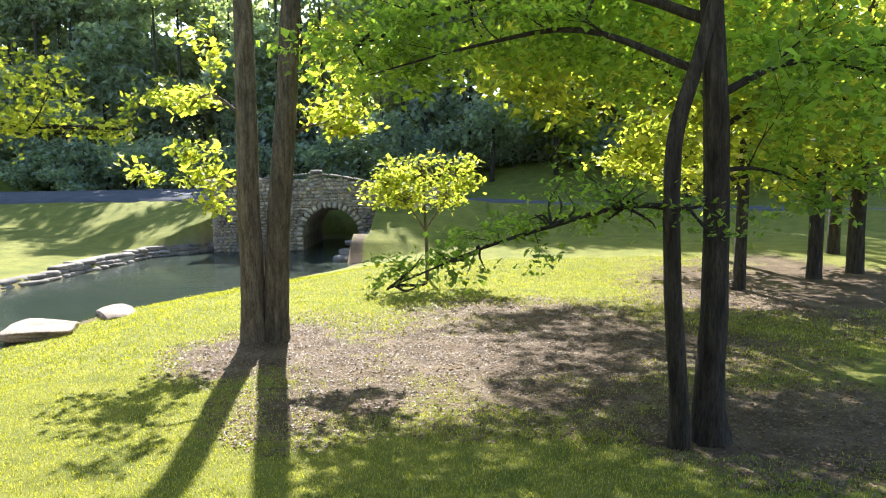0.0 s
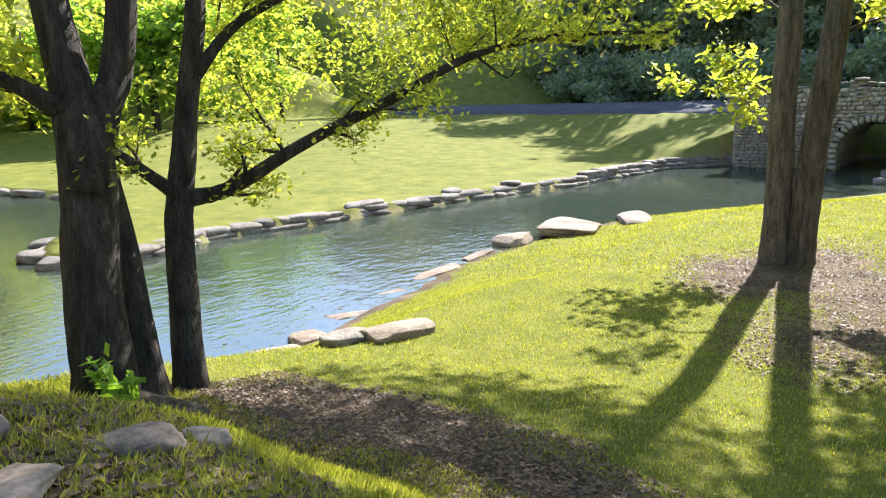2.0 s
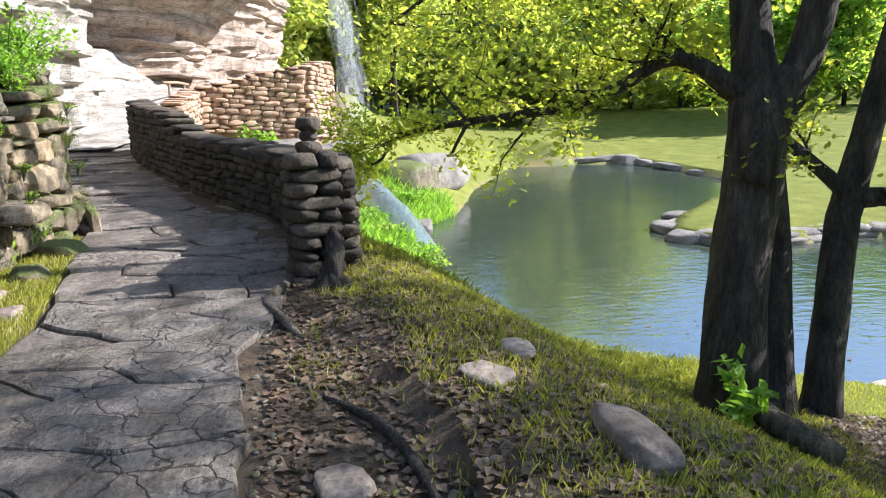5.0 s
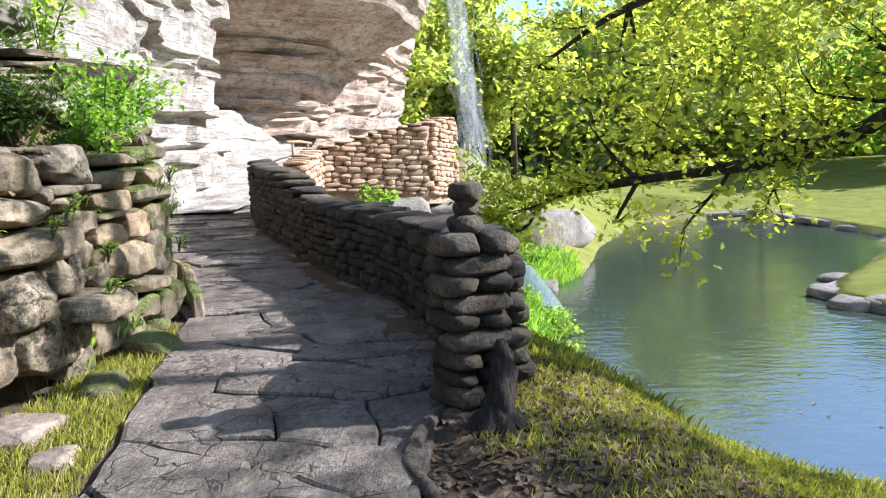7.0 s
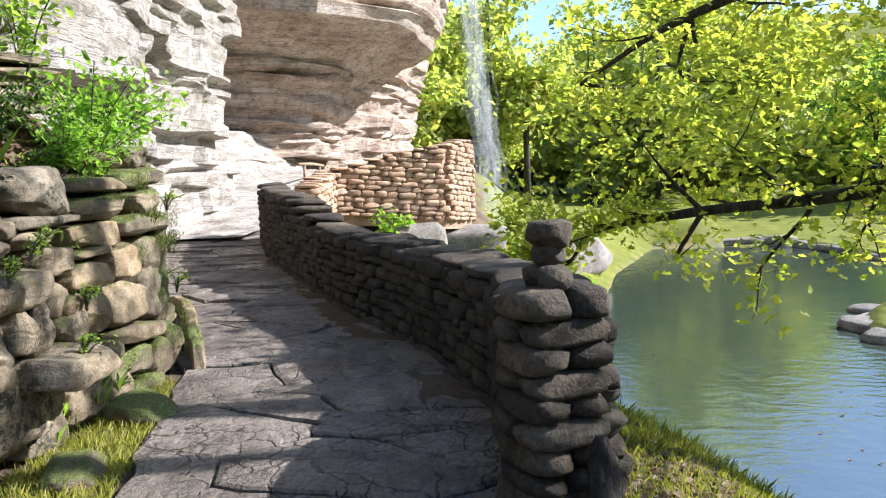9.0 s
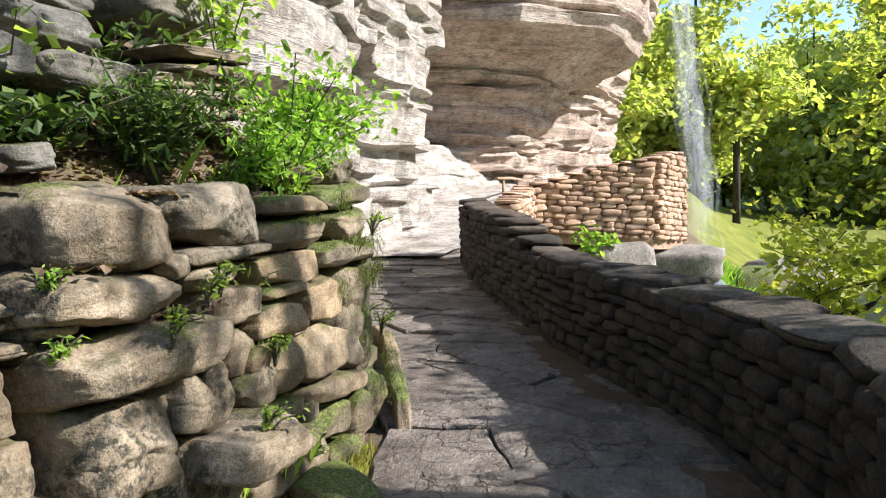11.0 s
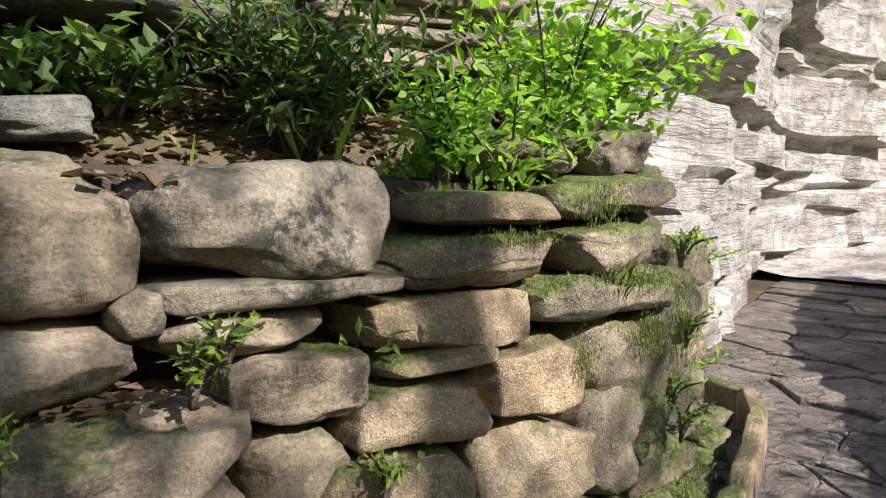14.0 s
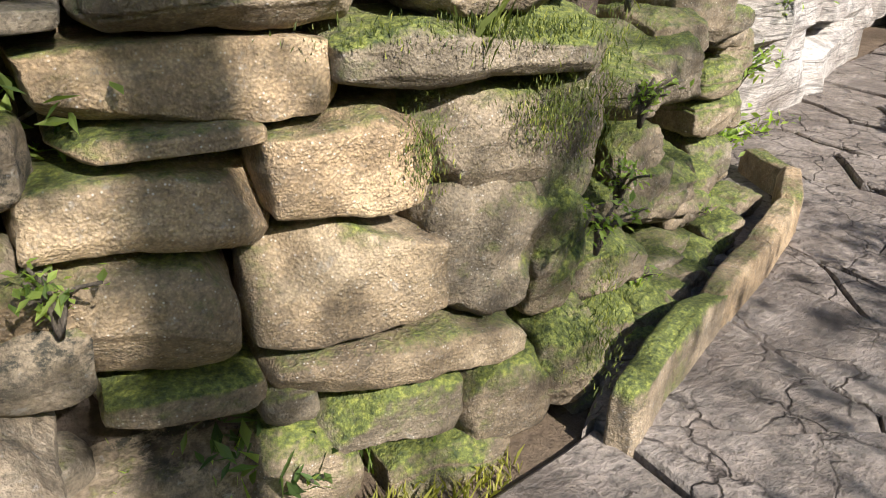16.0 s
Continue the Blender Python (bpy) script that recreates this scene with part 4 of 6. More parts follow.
# three-stemmed tree on the bank above the pool
tree("maple_tree", "three-stemmed dark-barked tree leaning over the pool with long low limbs",
     [[(-8.6, 5.0, 0.9, 0.5), (-8.6, 5.05, 1.9, 0.37), (-8.85, 5.2, 3.2, 0.33), (-9.05, 5.4, 4.6, 0.32), (-9.3, 5.4, 5.6, 0.23), (-9.6, 5.2, 8.5, 0.18), (-9.6, 5.0, 12, 0.08)],
      [(-8.75, 5.2, 4.0, 0.2), (-8.95, 5.65, 5.0, 0.2), (-9.0, 5.95, 5.7, 0.19), (-8.9, 6.3, 8.5, 0.15), (-8.7, 6.6, 12, 0.06)],
      [(-8.75, 5.7, 0.9, 0.3), (-8.95, 5.75, 1.8, 0.23), (-9.35, 5.85, 3.5, 0.16), (-9.9, 5.8, 6, 0.1)],
      [(-8.95, 6.4, 0.8, 0.3), (-8.95, 6.4, 1.6, 0.22), (-9.3, 6.65, 3.0, 0.2), (-9.45, 6.85, 3.8, 0.19), (-9.5, 7.1, 4.9, 0.16), (-9.6, 7.5, 6.5, 0.14), (-9.8, 8.0, 10, 0.06)]],
     [[(-9.1, 5.25, 5.0, 0.13), (-9.5, 4.6, 5.4, 0.085), (-10.1, 4.1, 5.08, 0.075), (-10.7, 3.5, 4.83, 0.065), (-11.5, 2.4, 4.66, 0.05), (-12.3, 1.45, 4.44, 0.035), (-12.3, 1.1, 4.06, 0.02), (-12.3, 0.6, 4.0, 0.01)],
      [(-9.4, 6.85, 3.7, 0.14), (-9.2, 7.5, 3.8, 0.11), (-8.6, 8.5, 4.4, 0.095), (-7.8, 9.6, 5.0, 0.08), (-7.0, 10.6, 5.6, 0.06), (-6.0, 11.6, 5.85, 0.045), (-4.8, 12.7, 5.85, 0.02)],
      [(-9.4, 6.8, 3.75, 0.1), (-9.6, 6.2, 4.3, 0.08), (-9.9, 5.4, 5.0, 0.06), (-10.4, 4.4, 6.0, 0.03)],
      [(-9.5, 7.2, 5.3, 0.1), (-9.2, 8.0, 6.2, 0.07), (-8.4, 9.4, 6.9, 0.05), (-7.4, 11.0, 7.2, 0.02)],
      [(-9.4, 5.2, 6.4, 0.1), (-10.6, 3.8, 6.9, 0.07), (-12.0, 2.4, 6.7, 0.045), (-13.4, 1.4, 6.2, 0.02)],
      [(-9.5, 5.2, 7.0, 0.09), (-11.5, 5.4, 7.6, 0.06), (-13.5, 5.8, 7.2, 0.03)],
      [(-9.6, 7.6, 6.6, 0.09), (-11.0, 9.0, 7.0, 0.05), (-12.4, 10.2, 6.6, 0.02)]],
     [(-10.8, 9.2, 5.4, 1.3, 1.5, 0.9), (-9.2, 10.2, 6.4, 2.4, 2.0, 1.1), (-6.8, 11.6, 6.3, 1.9, 1.5, 0.9), (-8, 9.6, 7.6, 2.6, 2.2, 1.0), (-11.6, 3.0, 6.0, 1.6, 1.5, 0.6), (-12.9, 1.9, 5.4, 1.2, 1.0, 0.7), (-12.2, 2.6, 4.3, 0.6, 0.6, 0.35), (-13, 3.8, 6.9, 2.2, 2.0, 0.8),
      # clumps above z 10 are out of view, added to shade bank, path and wall
      (-11.5, 6.6, 7.4, 2.6, 2.4, 1.2), (-11.3, 5.8, 10.6, 1.1, 1.2, 0.6), (-8.95, 5.0, 10.1, 0.75, 0.6, 0.65), (-7.6, 3.2, 10.8, 1.4, 0.8, 0.6), (-6.4, 10.4, 10.2, 3.4, 2.2, 0.8), (-6.6, 5.2, 13.2, 2.4, 1.6, 0.8), (-8.2, 11.6, 6.3, 2.4, 1.4, 1.0), (-4.6, 11.5, 11.5, 4.2, 4, 1.4), (-0.5, 12.5, 12, 3, 3.5, 1.4)],
     BARK_DARK, LEAF_SUN, 0.08, 18, 1650, 0.27, 4, 0.75, True)

# twin-stemmed tree on the lawn
tree("twin_tree", "tall tree with two grey trunks from one base",
     [[(-5.95, 24, -0.9, 0.62), (-6.0, 24, 0.3, 0.42), (-6.0, 24, 2.5, 0.37), (-5.98, 24, 5, 0.34), (-5.9, 24, 9.5, 0.29), (-5.8, 24, 16, 0.2), (-5.7, 24, 22, 0.08)],
      [(-5.35, 24.1, -0.9, 0.6), (-5.35, 24.1, 0.3, 0.44), (-5.2, 24.1, 2.5, 0.37), (-4.95, 24.1, 5, 0.35), (-4.5, 24.1, 9.5, 0.3), (-3.9, 24.1, 16, 0.2), (-3.4, 24.1, 22, 0.08)]],
     [[(-5.0, 24.1, 6.0, 0.08), (-4.0, 24.6, 6.6, 0.05), (-3.2, 25.0, 6.4, 0.02)], [(-6.0, 24, 6.8, 0.07), (-7.2, 24.6, 7.6, 0.045), (-8.2, 25.2, 7.2, 0.02)], [(-6.0, 24, 4.4, 0.05), (-7.0, 24.3, 5.0, 0.03), (-7.9, 24.6, 4.8, 0.015)]],
     # first two clumps are out of view, added to shade the near slope
     [(-1, 27, 14.5, 4, 4, 1.4), (-1.5, 22, 13.2, 3, 3, 1.1), (-4.5, 24, 17, 6, 6, 5), (-8.5, 24, 14, 3, 3, 2.5), (-3, 24.6, 8.6, 1.3, 1.2, 1.4)],
     BARK, LEAF_SUN, 0.2, 13, 900, 0.4, 9, 1.2)

# trees on the shaded side
tree("slim_tree", "slim dark leaning tree on the shaded slope",
     [[(4.1, 13.0, 0.3, 0.2), (4.08, 13.0, 1.2, 0.16), (3.95, 13.0, 3.5, 0.14), (3.95, 13.0, 5.4, 0.13), (4.3, 13.0, 6.7, 0.11), (4.9, 13.0, 9, 0.06)]],
     [[(4.2, 13.0, 4.4, 0.06), (3.2, 13.1, 4.45, 0.045), (2.0, 13.1, 4.15, 0.035), (0.8, 13.0, 3.8, 0.025), (-0.6, 12.9, 3.25, 0.01)],
      [(4.3, 13.0, 6.6, 0.07), (2.6, 13.8, 7.4, 0.05), (0.8, 14.6, 7.3, 0.03), (-1.2, 15.2, 6.9, 0.012)]],
     [(2.6, 13.3, 4.5, 1.3, 0.8, 0.45), (4.6, 13, 4.2, 1.0, 0.8, 0.5), (0.2, 13.0, 3.5, 0.8, 0.5, 0.35), (5, 13, 9.5, 2.5, 2.5, 1.6)],
     BARK_DARK, LEAF_MID, 0.1, 11, 240, 0.22, 14, 0.7)
tree("oak_tree", "dark-trunked tree on the leaf-strewn slope",
     [[(4.75, 13.3, 0.2, 0.36), (4.7, 13.3, 1.2, 0.26), (4.75, 13.3, 3, 0.22), (4.75, 13.3, 5.5, 0.2), (4.6, 13.3, 8, 0.18), (4.5, 13.3, 13, 0.1), (4.4, 13.3, 17, 0.04)]],
     [[(4.65, 13.3, 7.4, 0.1), (3.0, 14.4, 8.2, 0.07), (0.8, 15.6, 8.3, 0.045), (-1.6, 16.4, 7.6, 0.02)], [(4.7, 13.3, 6.2, 0.08), (6.2, 13.8, 6.8, 0.05), (8, 14.2, 6.6, 0.02)],
      [(4.7, 13.3, 8.0, 0.09), (2.6, 15.8, 8.8, 0.05), (0.6, 18.5, 8.4, 0.02)], [(4.7, 13.3, 5.0, 0.05), (5.6, 13.6, 5.0, 0.03), (6.8, 13.8, 4.6, 0.012)]],
     # last clump hangs out of view beyond the limbs, added for ground shade
     [(1.5, 16, 8.0, 3.2, 2.0, 1.1), (-1, 17, 7.4, 1.6, 1.4, 1.0), (4.6, 16, 7.6, 3, 2, 1.4), (7.5, 14, 6.4, 1.8, 1.5, 1.2), (7, 17, 12, 4, 5, 2.6), (-1.5, 27, 12.6, 3, 5, 1.3)],
     BARK_DARK, LEAF_MID, 0.15, 16, 1100, 0.36, 17, 1.1)
tree("oak_tree", "dark trunk farther back on the shaded slope",
     [[(8.6, 24, -0.6, 0.42), (8.55, 24, 0.8, 0.32), (8.4, 24, 6, 0.28), (8.2, 24, 12, 0.2), (8, 24, 18, 0.08)]],
     [[(8.4, 24, 7, 0.12), (6, 25, 8.6, 0.07), (3, 26, 8.6, 0.03)], [(8.4, 24, 6, 0.1), (11, 24.6, 7.4, 0.06), (13, 25, 7, 0.03)]],
     # last five clumps float out of view, added to shade lawn and litter
     [(5, 26, 8.6, 4, 2.5, 2), (11, 25, 7.5, 3.5, 2.5, 2.5), (8, 25, 13, 7, 6, 3.5), (1, 31, 16.5, 6, 6, 2), (4, 41, 17.5, 7, 6, 2), (10, 36, 17, 5, 6, 2), (2.5, 48, 16.6, 6, 4, 1.4), (9, 47, 16.8, 5, 4, 1.4)], BARK_DARK, LEAF_SUN, 0.3, 14, 1750, 0.55, 21, 1.4)
for i, (tx, ty, tr) in enumerate(((17.5, 36, 0.34), (20.5, 38, 0.4), (15.5, 44, 0.3), (23, 45, 0.36), (27, 36, 0.35), (12.8, 33, 0.26))):
    tz = height(tx, ty)
    tree("woodland_tree", "tree with sunlit green crown at the wood's edge",
         [[(tx, ty, tz - 0.5, tr * 1.3), (tx, ty, tz + 1, tr), (tx + 0.2, ty, tz + 8, tr * 0.8), (tx + 0.5, ty, tz + 17, tr * 0.3)]],
         [[(tx, ty, tz + 4.5, 0.1), (tx - 2.5, ty - 0.5, tz + 6, 0.06), (tx - 4.5, ty - 1, tz + 5.6, 0.02)]],
         [(tx - 2, ty - 1, tz + 6.4, 4, 3, 2.4), (tx + 3, ty, tz + 8, 4, 3, 3), (tx, ty, tz + 13, 5, 4, 4)],
         BARK_DARK, LEAF_SUN, 0.3, 12, 330, 0.75, 40 + i, 1.5, group="trees at the wood's edge")

# sapling on the lawn by the creek
sz = height(-1.0, 38.5)
tree("sapling", "young tree with light green leaves on the lawn", [[(-1.0, 38.5, sz - 0.2, 0.12), (-1.0, 38.5, sz + 1.5, 0.09), (-1.05, 38.5, sz + 3.2, 0.07), (-1.1, 38.5, sz + 5.5, 0.03)]],
     [[(-1.0, 38.5, sz + 2.4, 0.05), (-2.0, 38.4, sz + 4.0, 0.03), (-3.0, 38.3, sz + 5.0, 0.012)], [(-1.0, 38.5, sz + 2.6, 0.05), (0.1, 38.5, sz + 4.2, 0.03), (0.9, 38.5, sz + 5.2, 0.012)]],
     [(-1.2, 38.5, sz + 4.9, 2.4, 1.6, 1.6), (-3.0, 38.3, sz + 4.4, 1.2, 1.0, 0.7)], BARK, LEAF_SUN, 0.22, 9, 120, 0.42, 33, 1.0)


# ---- woods all round ----
def woods(name, label, spots, mat, size, clusters, per, spread, tall, wide, trunk_mat=BARK_DARK):
    """A stand of trees: trunks and crowns as one growth."""
    base = [(x, y, height(x, y)) for x, y in spots]
    blobs, out = [], []
    for x, y, z in base:
        t = tall * rng.uniform(0.75, 1.25)
        out.append(tube([(x, y, z - 0.5), (x + 0.2, y, z + t * 0.5), (x + 0.4, y, z + t)], [0.32, 0.24, 0.06], 6))
        for q in range(5):
            blobs.append((x + rng.normal(0, wide * 0.45), y + rng.normal(0, wide * 0.45), z + t * rng.uniform(0.12, 1.0), wide * rng.uniform(0.5, 0.9), wide * rng.uniform(0.5, 0.9), wide * rng.uniform(0.35, 0.6)))
    stand = thing(name, label, "woods", kind="stuff")
    v, f = join(out)
    part("trunks", mesh_of("trunks", v, f, trunk_mat), stand)["kind"] = "stuff"
    c, p = cloud(blobs, clusters, per, spread, 0.25)
    part("foliage", leaf_mesh("foliage", p, size, mat, 0.6, 1.3), stand)["kind"] = "stuff"


def scatter(n, x0, x1, y0, y1):
    return [(rng.uniform(x0, x1), rng.uniform(y0, y1)) for _ in range(n)]


woods("woods", "dark dense woodland behind the road", [(x, 96 + 0.02 * abs(x) + rng.uniform(0, 10) - 0.35 * x * (x < 0)) for x in np.linspace(-75, 42, 40)], LEAF_HAZE, 0.8, 7600, 12, 1.1, 31, 5.5)
woods("woods", "dark undergrowth along the road", [(x, 86 + rng.uniform(0, 6) - 0.35 * x * (x < 0)) for x in np.linspace(-70, 45, 44)], LEAF_HAZE, 0.5, 5200, 12, 0.8, 7, 3.6)
woods("woods", "dark woodland on the rising hill", [(x, 114 - 0.3 * x * (x < 0) + rng.uniform(0, 14)) for x in np.linspace(-95, 55, 34)], LEAF_HAZE, 1.2, 4200, 12, 1.5, 26, 8)
woods("woods", "sunlit green wood beside the road", [(x, y) for x, y in scatter(16, 8, 60, 76, 92)], LEAF_SUN, 0.6, 1800, 12, 0.9, 14, 5)
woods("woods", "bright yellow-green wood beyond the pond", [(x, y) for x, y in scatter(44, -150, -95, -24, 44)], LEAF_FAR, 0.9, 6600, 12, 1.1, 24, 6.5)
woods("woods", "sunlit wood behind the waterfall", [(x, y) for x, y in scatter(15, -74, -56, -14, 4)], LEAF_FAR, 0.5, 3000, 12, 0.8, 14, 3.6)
woods("woods", "green wood on the far lawn's edge", [(x, y) for x, y in scatter(20, -130, -85, 42, 90)], LEAF_MID, 0.8, 2600, 12, 1.0, 16, 5.5)
woods("woods", "trees on top of the cliff", [(x, y) for x, y in scatter(16, -30, 14, -26, -13)], LEAF_MID, 0.4, 1800, 12, 0.7, 9, 4)


# ---- the boulder wall beside the path ----
def wall_stone(x, z, w, h, tilt, taper, mat, seed, front=-2.22, depth=0.55, box=6.0, rough=1.0, bulge=0.2, name="boulder"):
    """A wall stone: a rounded block, higher at one end by its taper, with a bulging face, hollows, cracks and a pitted skin."""
    bm = bmesh.new()
    bmesh.ops.create_cube(bm, size=2)
    bmesh.ops.subdivide_edges(bm, edges=bm.edges[:], cuts=31 if w * h > 0.045 else 19, use_grid_fill=True)
    co = np.array([v.co[:] for v in bm.verts])
    faces = np.array([[v.index for v in f.verts] for f in bm.faces])
    bm.free()
    flat = (np.abs(co[:, [0, 2]]) ** box).sum(1) ** (1 / box)
    d = co.copy()
    d[:, [0, 2]] *= (np.maximum(np.abs(co[:, 0]), np.abs(co[:, 2])) / np.maximum(flat, 1e-6))[:, None]
    rim = np.maximum(np.abs(co[:, 0]), np.abs(co[:, 2]))
    pull = 1 - (bulge * 0.5) * np.abs(co[:, 1]) ** 3
    d[:, 0] *= 0.5 + 0.5 * pull
    d[:, 2] *= pull
    d[:, 1] *= 1 - bulge * 0.45 * rim ** 4
    rr = random.Random(int(seed * 131) + 7)
    for _ in range(7):
        n = np.array([rr.gauss(0, 1), abs(rr.gauss(0, 0.9)), rr.gauss(0, 1)])
        n /= np.linalg.norm(n)
        reach = (d @ n).max() * rr.uniform(0.78, 0.94)
        d = d - np.maximum(0, d @ n - reach)[:, None] * n * 0.85
    p = d * np.array([w / 2 * 1.06, depth / 2, h / 2 * 1.1])
    p[:, 2] *= 1 - taper * d[:, 0]
    q = p + np.array([x * 3.7, seed * 1.3, z * 2.9])
    way = d / np.linalg.norm(d, axis=1)[:, None]
    lump = 0.026 * smooth_noise(q, 5.0, seed) + 0.014 * smooth_noise(q, 13.0, seed + 2) + 0.007 * smooth_noise(q, 31.0, seed + 5) + 0.003 * smooth_noise(q, 70.0, seed + 8)
    hollow = np.maximum(0, smooth_noise(q, 7.0, seed + 11) - 0.35) * 0.05
    bend = 0.25 * smooth_noise(q * np.array([1, 1, 0.2]), 6.0, seed + 3)
    crack = np.exp(-((p[:, 2] / h - 0.12 - 0.2 * math.sin(seed) - bend) / 0.018) ** 2) * 0.011 * (math.sin(seed * 3.3) > 0.45)
    p = p + way * (min(1.0, 1.6 * min(w, h) / 0.25) * rough * (lump - hollow) - crack)[:, None]
    return part(name, mesh_of(name, p, faces, mat), rock_wall, "", pose(x, front - depth / 2, z, 0, tilt, 0))


rock_wall = thing("wall_boulders", "retaining wall of stacked weathered limestone boulders", "stone wall", kind="structure")
# two great rounded stones on top, a third under them, a squared block thrust forward
for i, (x, z, w, h, t, k, f, d, bx) in enumerate(((-7.31, 5.06, 0.56, 0.31, -1, 0.1, -2.2, 0.75, 3.6), (-7.91, 5.09, 0.66, 0.27, 1, 0.1, -2.2, 0.8, 3.4), (-7.24, 4.81, 0.64, 0.2, -1, -0.05, -2.17, 0.8, 4.2), (-7.38, 4.57, 0.83, 0.23, 2, 0.0, -2.1, 0.7, 9.0), (-7.22, 4.25, 0.46, 0.36, 0, 0.0, -2.1, 0.7, 8.0))):
    wall_stone(x, z, w, h, t, k, BOULDER, i * 2.3 + 1, f, d, bx, 1.2, 0.35)
# dry flat stones between them
for i, (x, z, w, h, t, k, f) in enumerate(((-7.57, 4.9, 0.12, 0.11, 4, 0, -2.24), (-7.93, 4.925, 0.62, 0.075, 1, -0.05, -2.22), (-7.82, 4.83, 0.41, 0.1, 3, -0.2, -2.24), (-7.95, 4.68, 0.38, 0.19, -2, 0.0, -2.22), (-7.95, 4.45, 0.28, 0.23, -4, 0.05, -2.25), (-7.68, 4.34, 0.24, 0.3, -3, 0.0, -2.16), (-7.5, 4.36, 0.2, 0.26, 0, 0.1, -2.14))):
    wall_stone(x, z, w, h, t, k, BOULDER, i * 1.7 + 21, f, 0.55, 5.0, 0.9)
for i, (x, z, w, h, t, k, f, d) in enumerate(((-7.78, 4.1, 0.62, 0.18, -3, 0.05, -1.9, 0.8), (-8.06, 4.28, 0.26, 0.18, -4, 0, -2.22, 0.5), (-7.45, 3.9, 0.6, 0.34, 0, 0, -2.2, 0.6), (-7.9, 3.75, 0.5, 0.34, 0, 0, -2.3, 0.5), (-8.35, 3.72, 0.5, 0.3, 0, 0, -2.3, 0.5), (-6.95, 3.95, 0.5, 0.4, 0, 0, -2.3, 0.5))):
    wall_stone(x, z, w, h, t, k, BOULDER, i * 2.9 + 41, f, d, 7.0, 1.0)
# stones and thin ledges under the earth bank, farther back
for i, (x, z, w, h, t, k, f) in enumerate(((-6.72, 4.93, 0.5, 0.15, -3, 0, -2.5), (-6.7, 4.82, 0.62, 0.055, -2, 0, -2.38), (-6.74, 4.755, 0.56, 0.05, 2, 0, -2.42), (-6.66, 4.7, 0.64, 0.05, -4, 0, -2.36), (-6.62, 4.53, 0.56, 0.26, -2, 0, -2.34), (-6.64, 4.2, 0.6, 0.36, 0, 0, -2.3), (-7.03, 4.72, 0.16, 0.05, 0, 0, -2.3))):
    wall_stone(x, z, w, h, t, k, BOULDER, i * 2.1 + 61, f, 0.6, 6.5, 1.1)
# damp lime-crusted stones, course by course
for i, (x, z, w, h, t, k) in enumerate(((-8.63, 5.12, 0.5, 0.1, 1, 0.1), (-8.45, 4.8, 0.63, 0.15, -1, -0.07), (-8.39, 4.69, 0.39, 0.08, -1, -0.1), (-8.36, 4.54, 0.49, 0.2, -2, 0.1), (-8.31, 4.31, 0.38, 0.27, -4, 0.05), (-8.78, 4.6, 0.42, 0.24, -2, 0.1), (-8.78, 4.29, 0.5, 0.31, -3, 0.05), (-8.93, 4.05, 0.72, 0.13, -6, 0.2), (-8.1, 4.37, 0.2, 0.18, -5, 0))):
    wall_stone(x, z, w, h, t, k, TUFA, i * 1.9 + 80, -2.22, 0.6, 5.0, 0.75)
for i, (x, z, w, h, t, k) in enumerate(((-8.38, 4.07, 0.36, 0.12, -8, 0.1), (-8.63, 4.0, 0.15, 0.13, -8, 0), (-8.92, 3.86, 0.4, 0.22, -6, 0.05), (-9.27, 3.78, 0.32, 0.28, -6, 0.05), (-8.65, 3.72, 0.3, 0.28, 0, 0), (-9.1, 3.6, 0.4, 0.18, 0, 0))):
    wall_stone(x, z, w, h, t, k, MOSSY, i * 2.3 + 101, -2.26, 0.55, 4.5, 0.9)
# mossy stones and the dripping column at the corner
for i, (x, z, w, h, t, k, f) in enumerate(((-8.98, 5.14, 0.22, 0.12, 3, 0, -2.26), (-9.26, 5.18, 0.38, 0.14, 3, 0.05, -2.24), (-8.55, 4.97, 0.55, 0.14, 2, 0.2, -2.22), (-9.07, 4.99, 0.41, 0.15, 0, 0.04, -2.2), (-9.38, 5.02, 0.2, 0.17, 0, 0, -2.3), (-9.12, 4.83, 0.74, 0.15, 1, 0.1, -2.2), (-9.14, 4.6, 0.4, 0.26, -1, 0, -2.26), (-9.4, 4.58, 0.24, 0.36, 0, 0, -2.28))):
    wall_stone(x, z, w, h, t, k, MOSSY, i * 1.7 + 121, f, 0.6, 5.0, 0.9)
for i, (x, z, w, h, t, k, f) in enumerate(((-9.2, 4.3, 0.42, 0.4, -3, 0, -2.27), (-9.44, 4.22, 0.22, 0.42, 0, 0, -2.28), (-9.52, 3.85, 0.28, 0.36, -4, 0, -2.26), (-8.9, 5.3, 0.4, 0.13, 0, 0, -2.36), (-9.3, 5.33, 0.36, 0.15, 0, 0, -2.36), (-9.5, 5.2, 0.2, 0.16, 0, 0, -2.4))):
    wall_stone(x, z, w, h, t, k, MOSSY, i * 2.7 + 141, f, 0.55, 4.0, 1.5)
# return of the wall round its corner, running back to the cliff
r = random.Random(12)
for i in range(34):
    k = (i + r.random()) / 34
    wall_stone(-9.7 - 1.7 * k, 3.62 + r.uniform(0, 1.55 - 0.6 * k), r.uniform(0.24, 0.4), r.uniform(0.12, 0.24), r.uniform(-5, 5), 0, MOSSY, i * 2.1 + 250, -2.42 - 1.0 * k, 0.5, 4.5, 1.2)
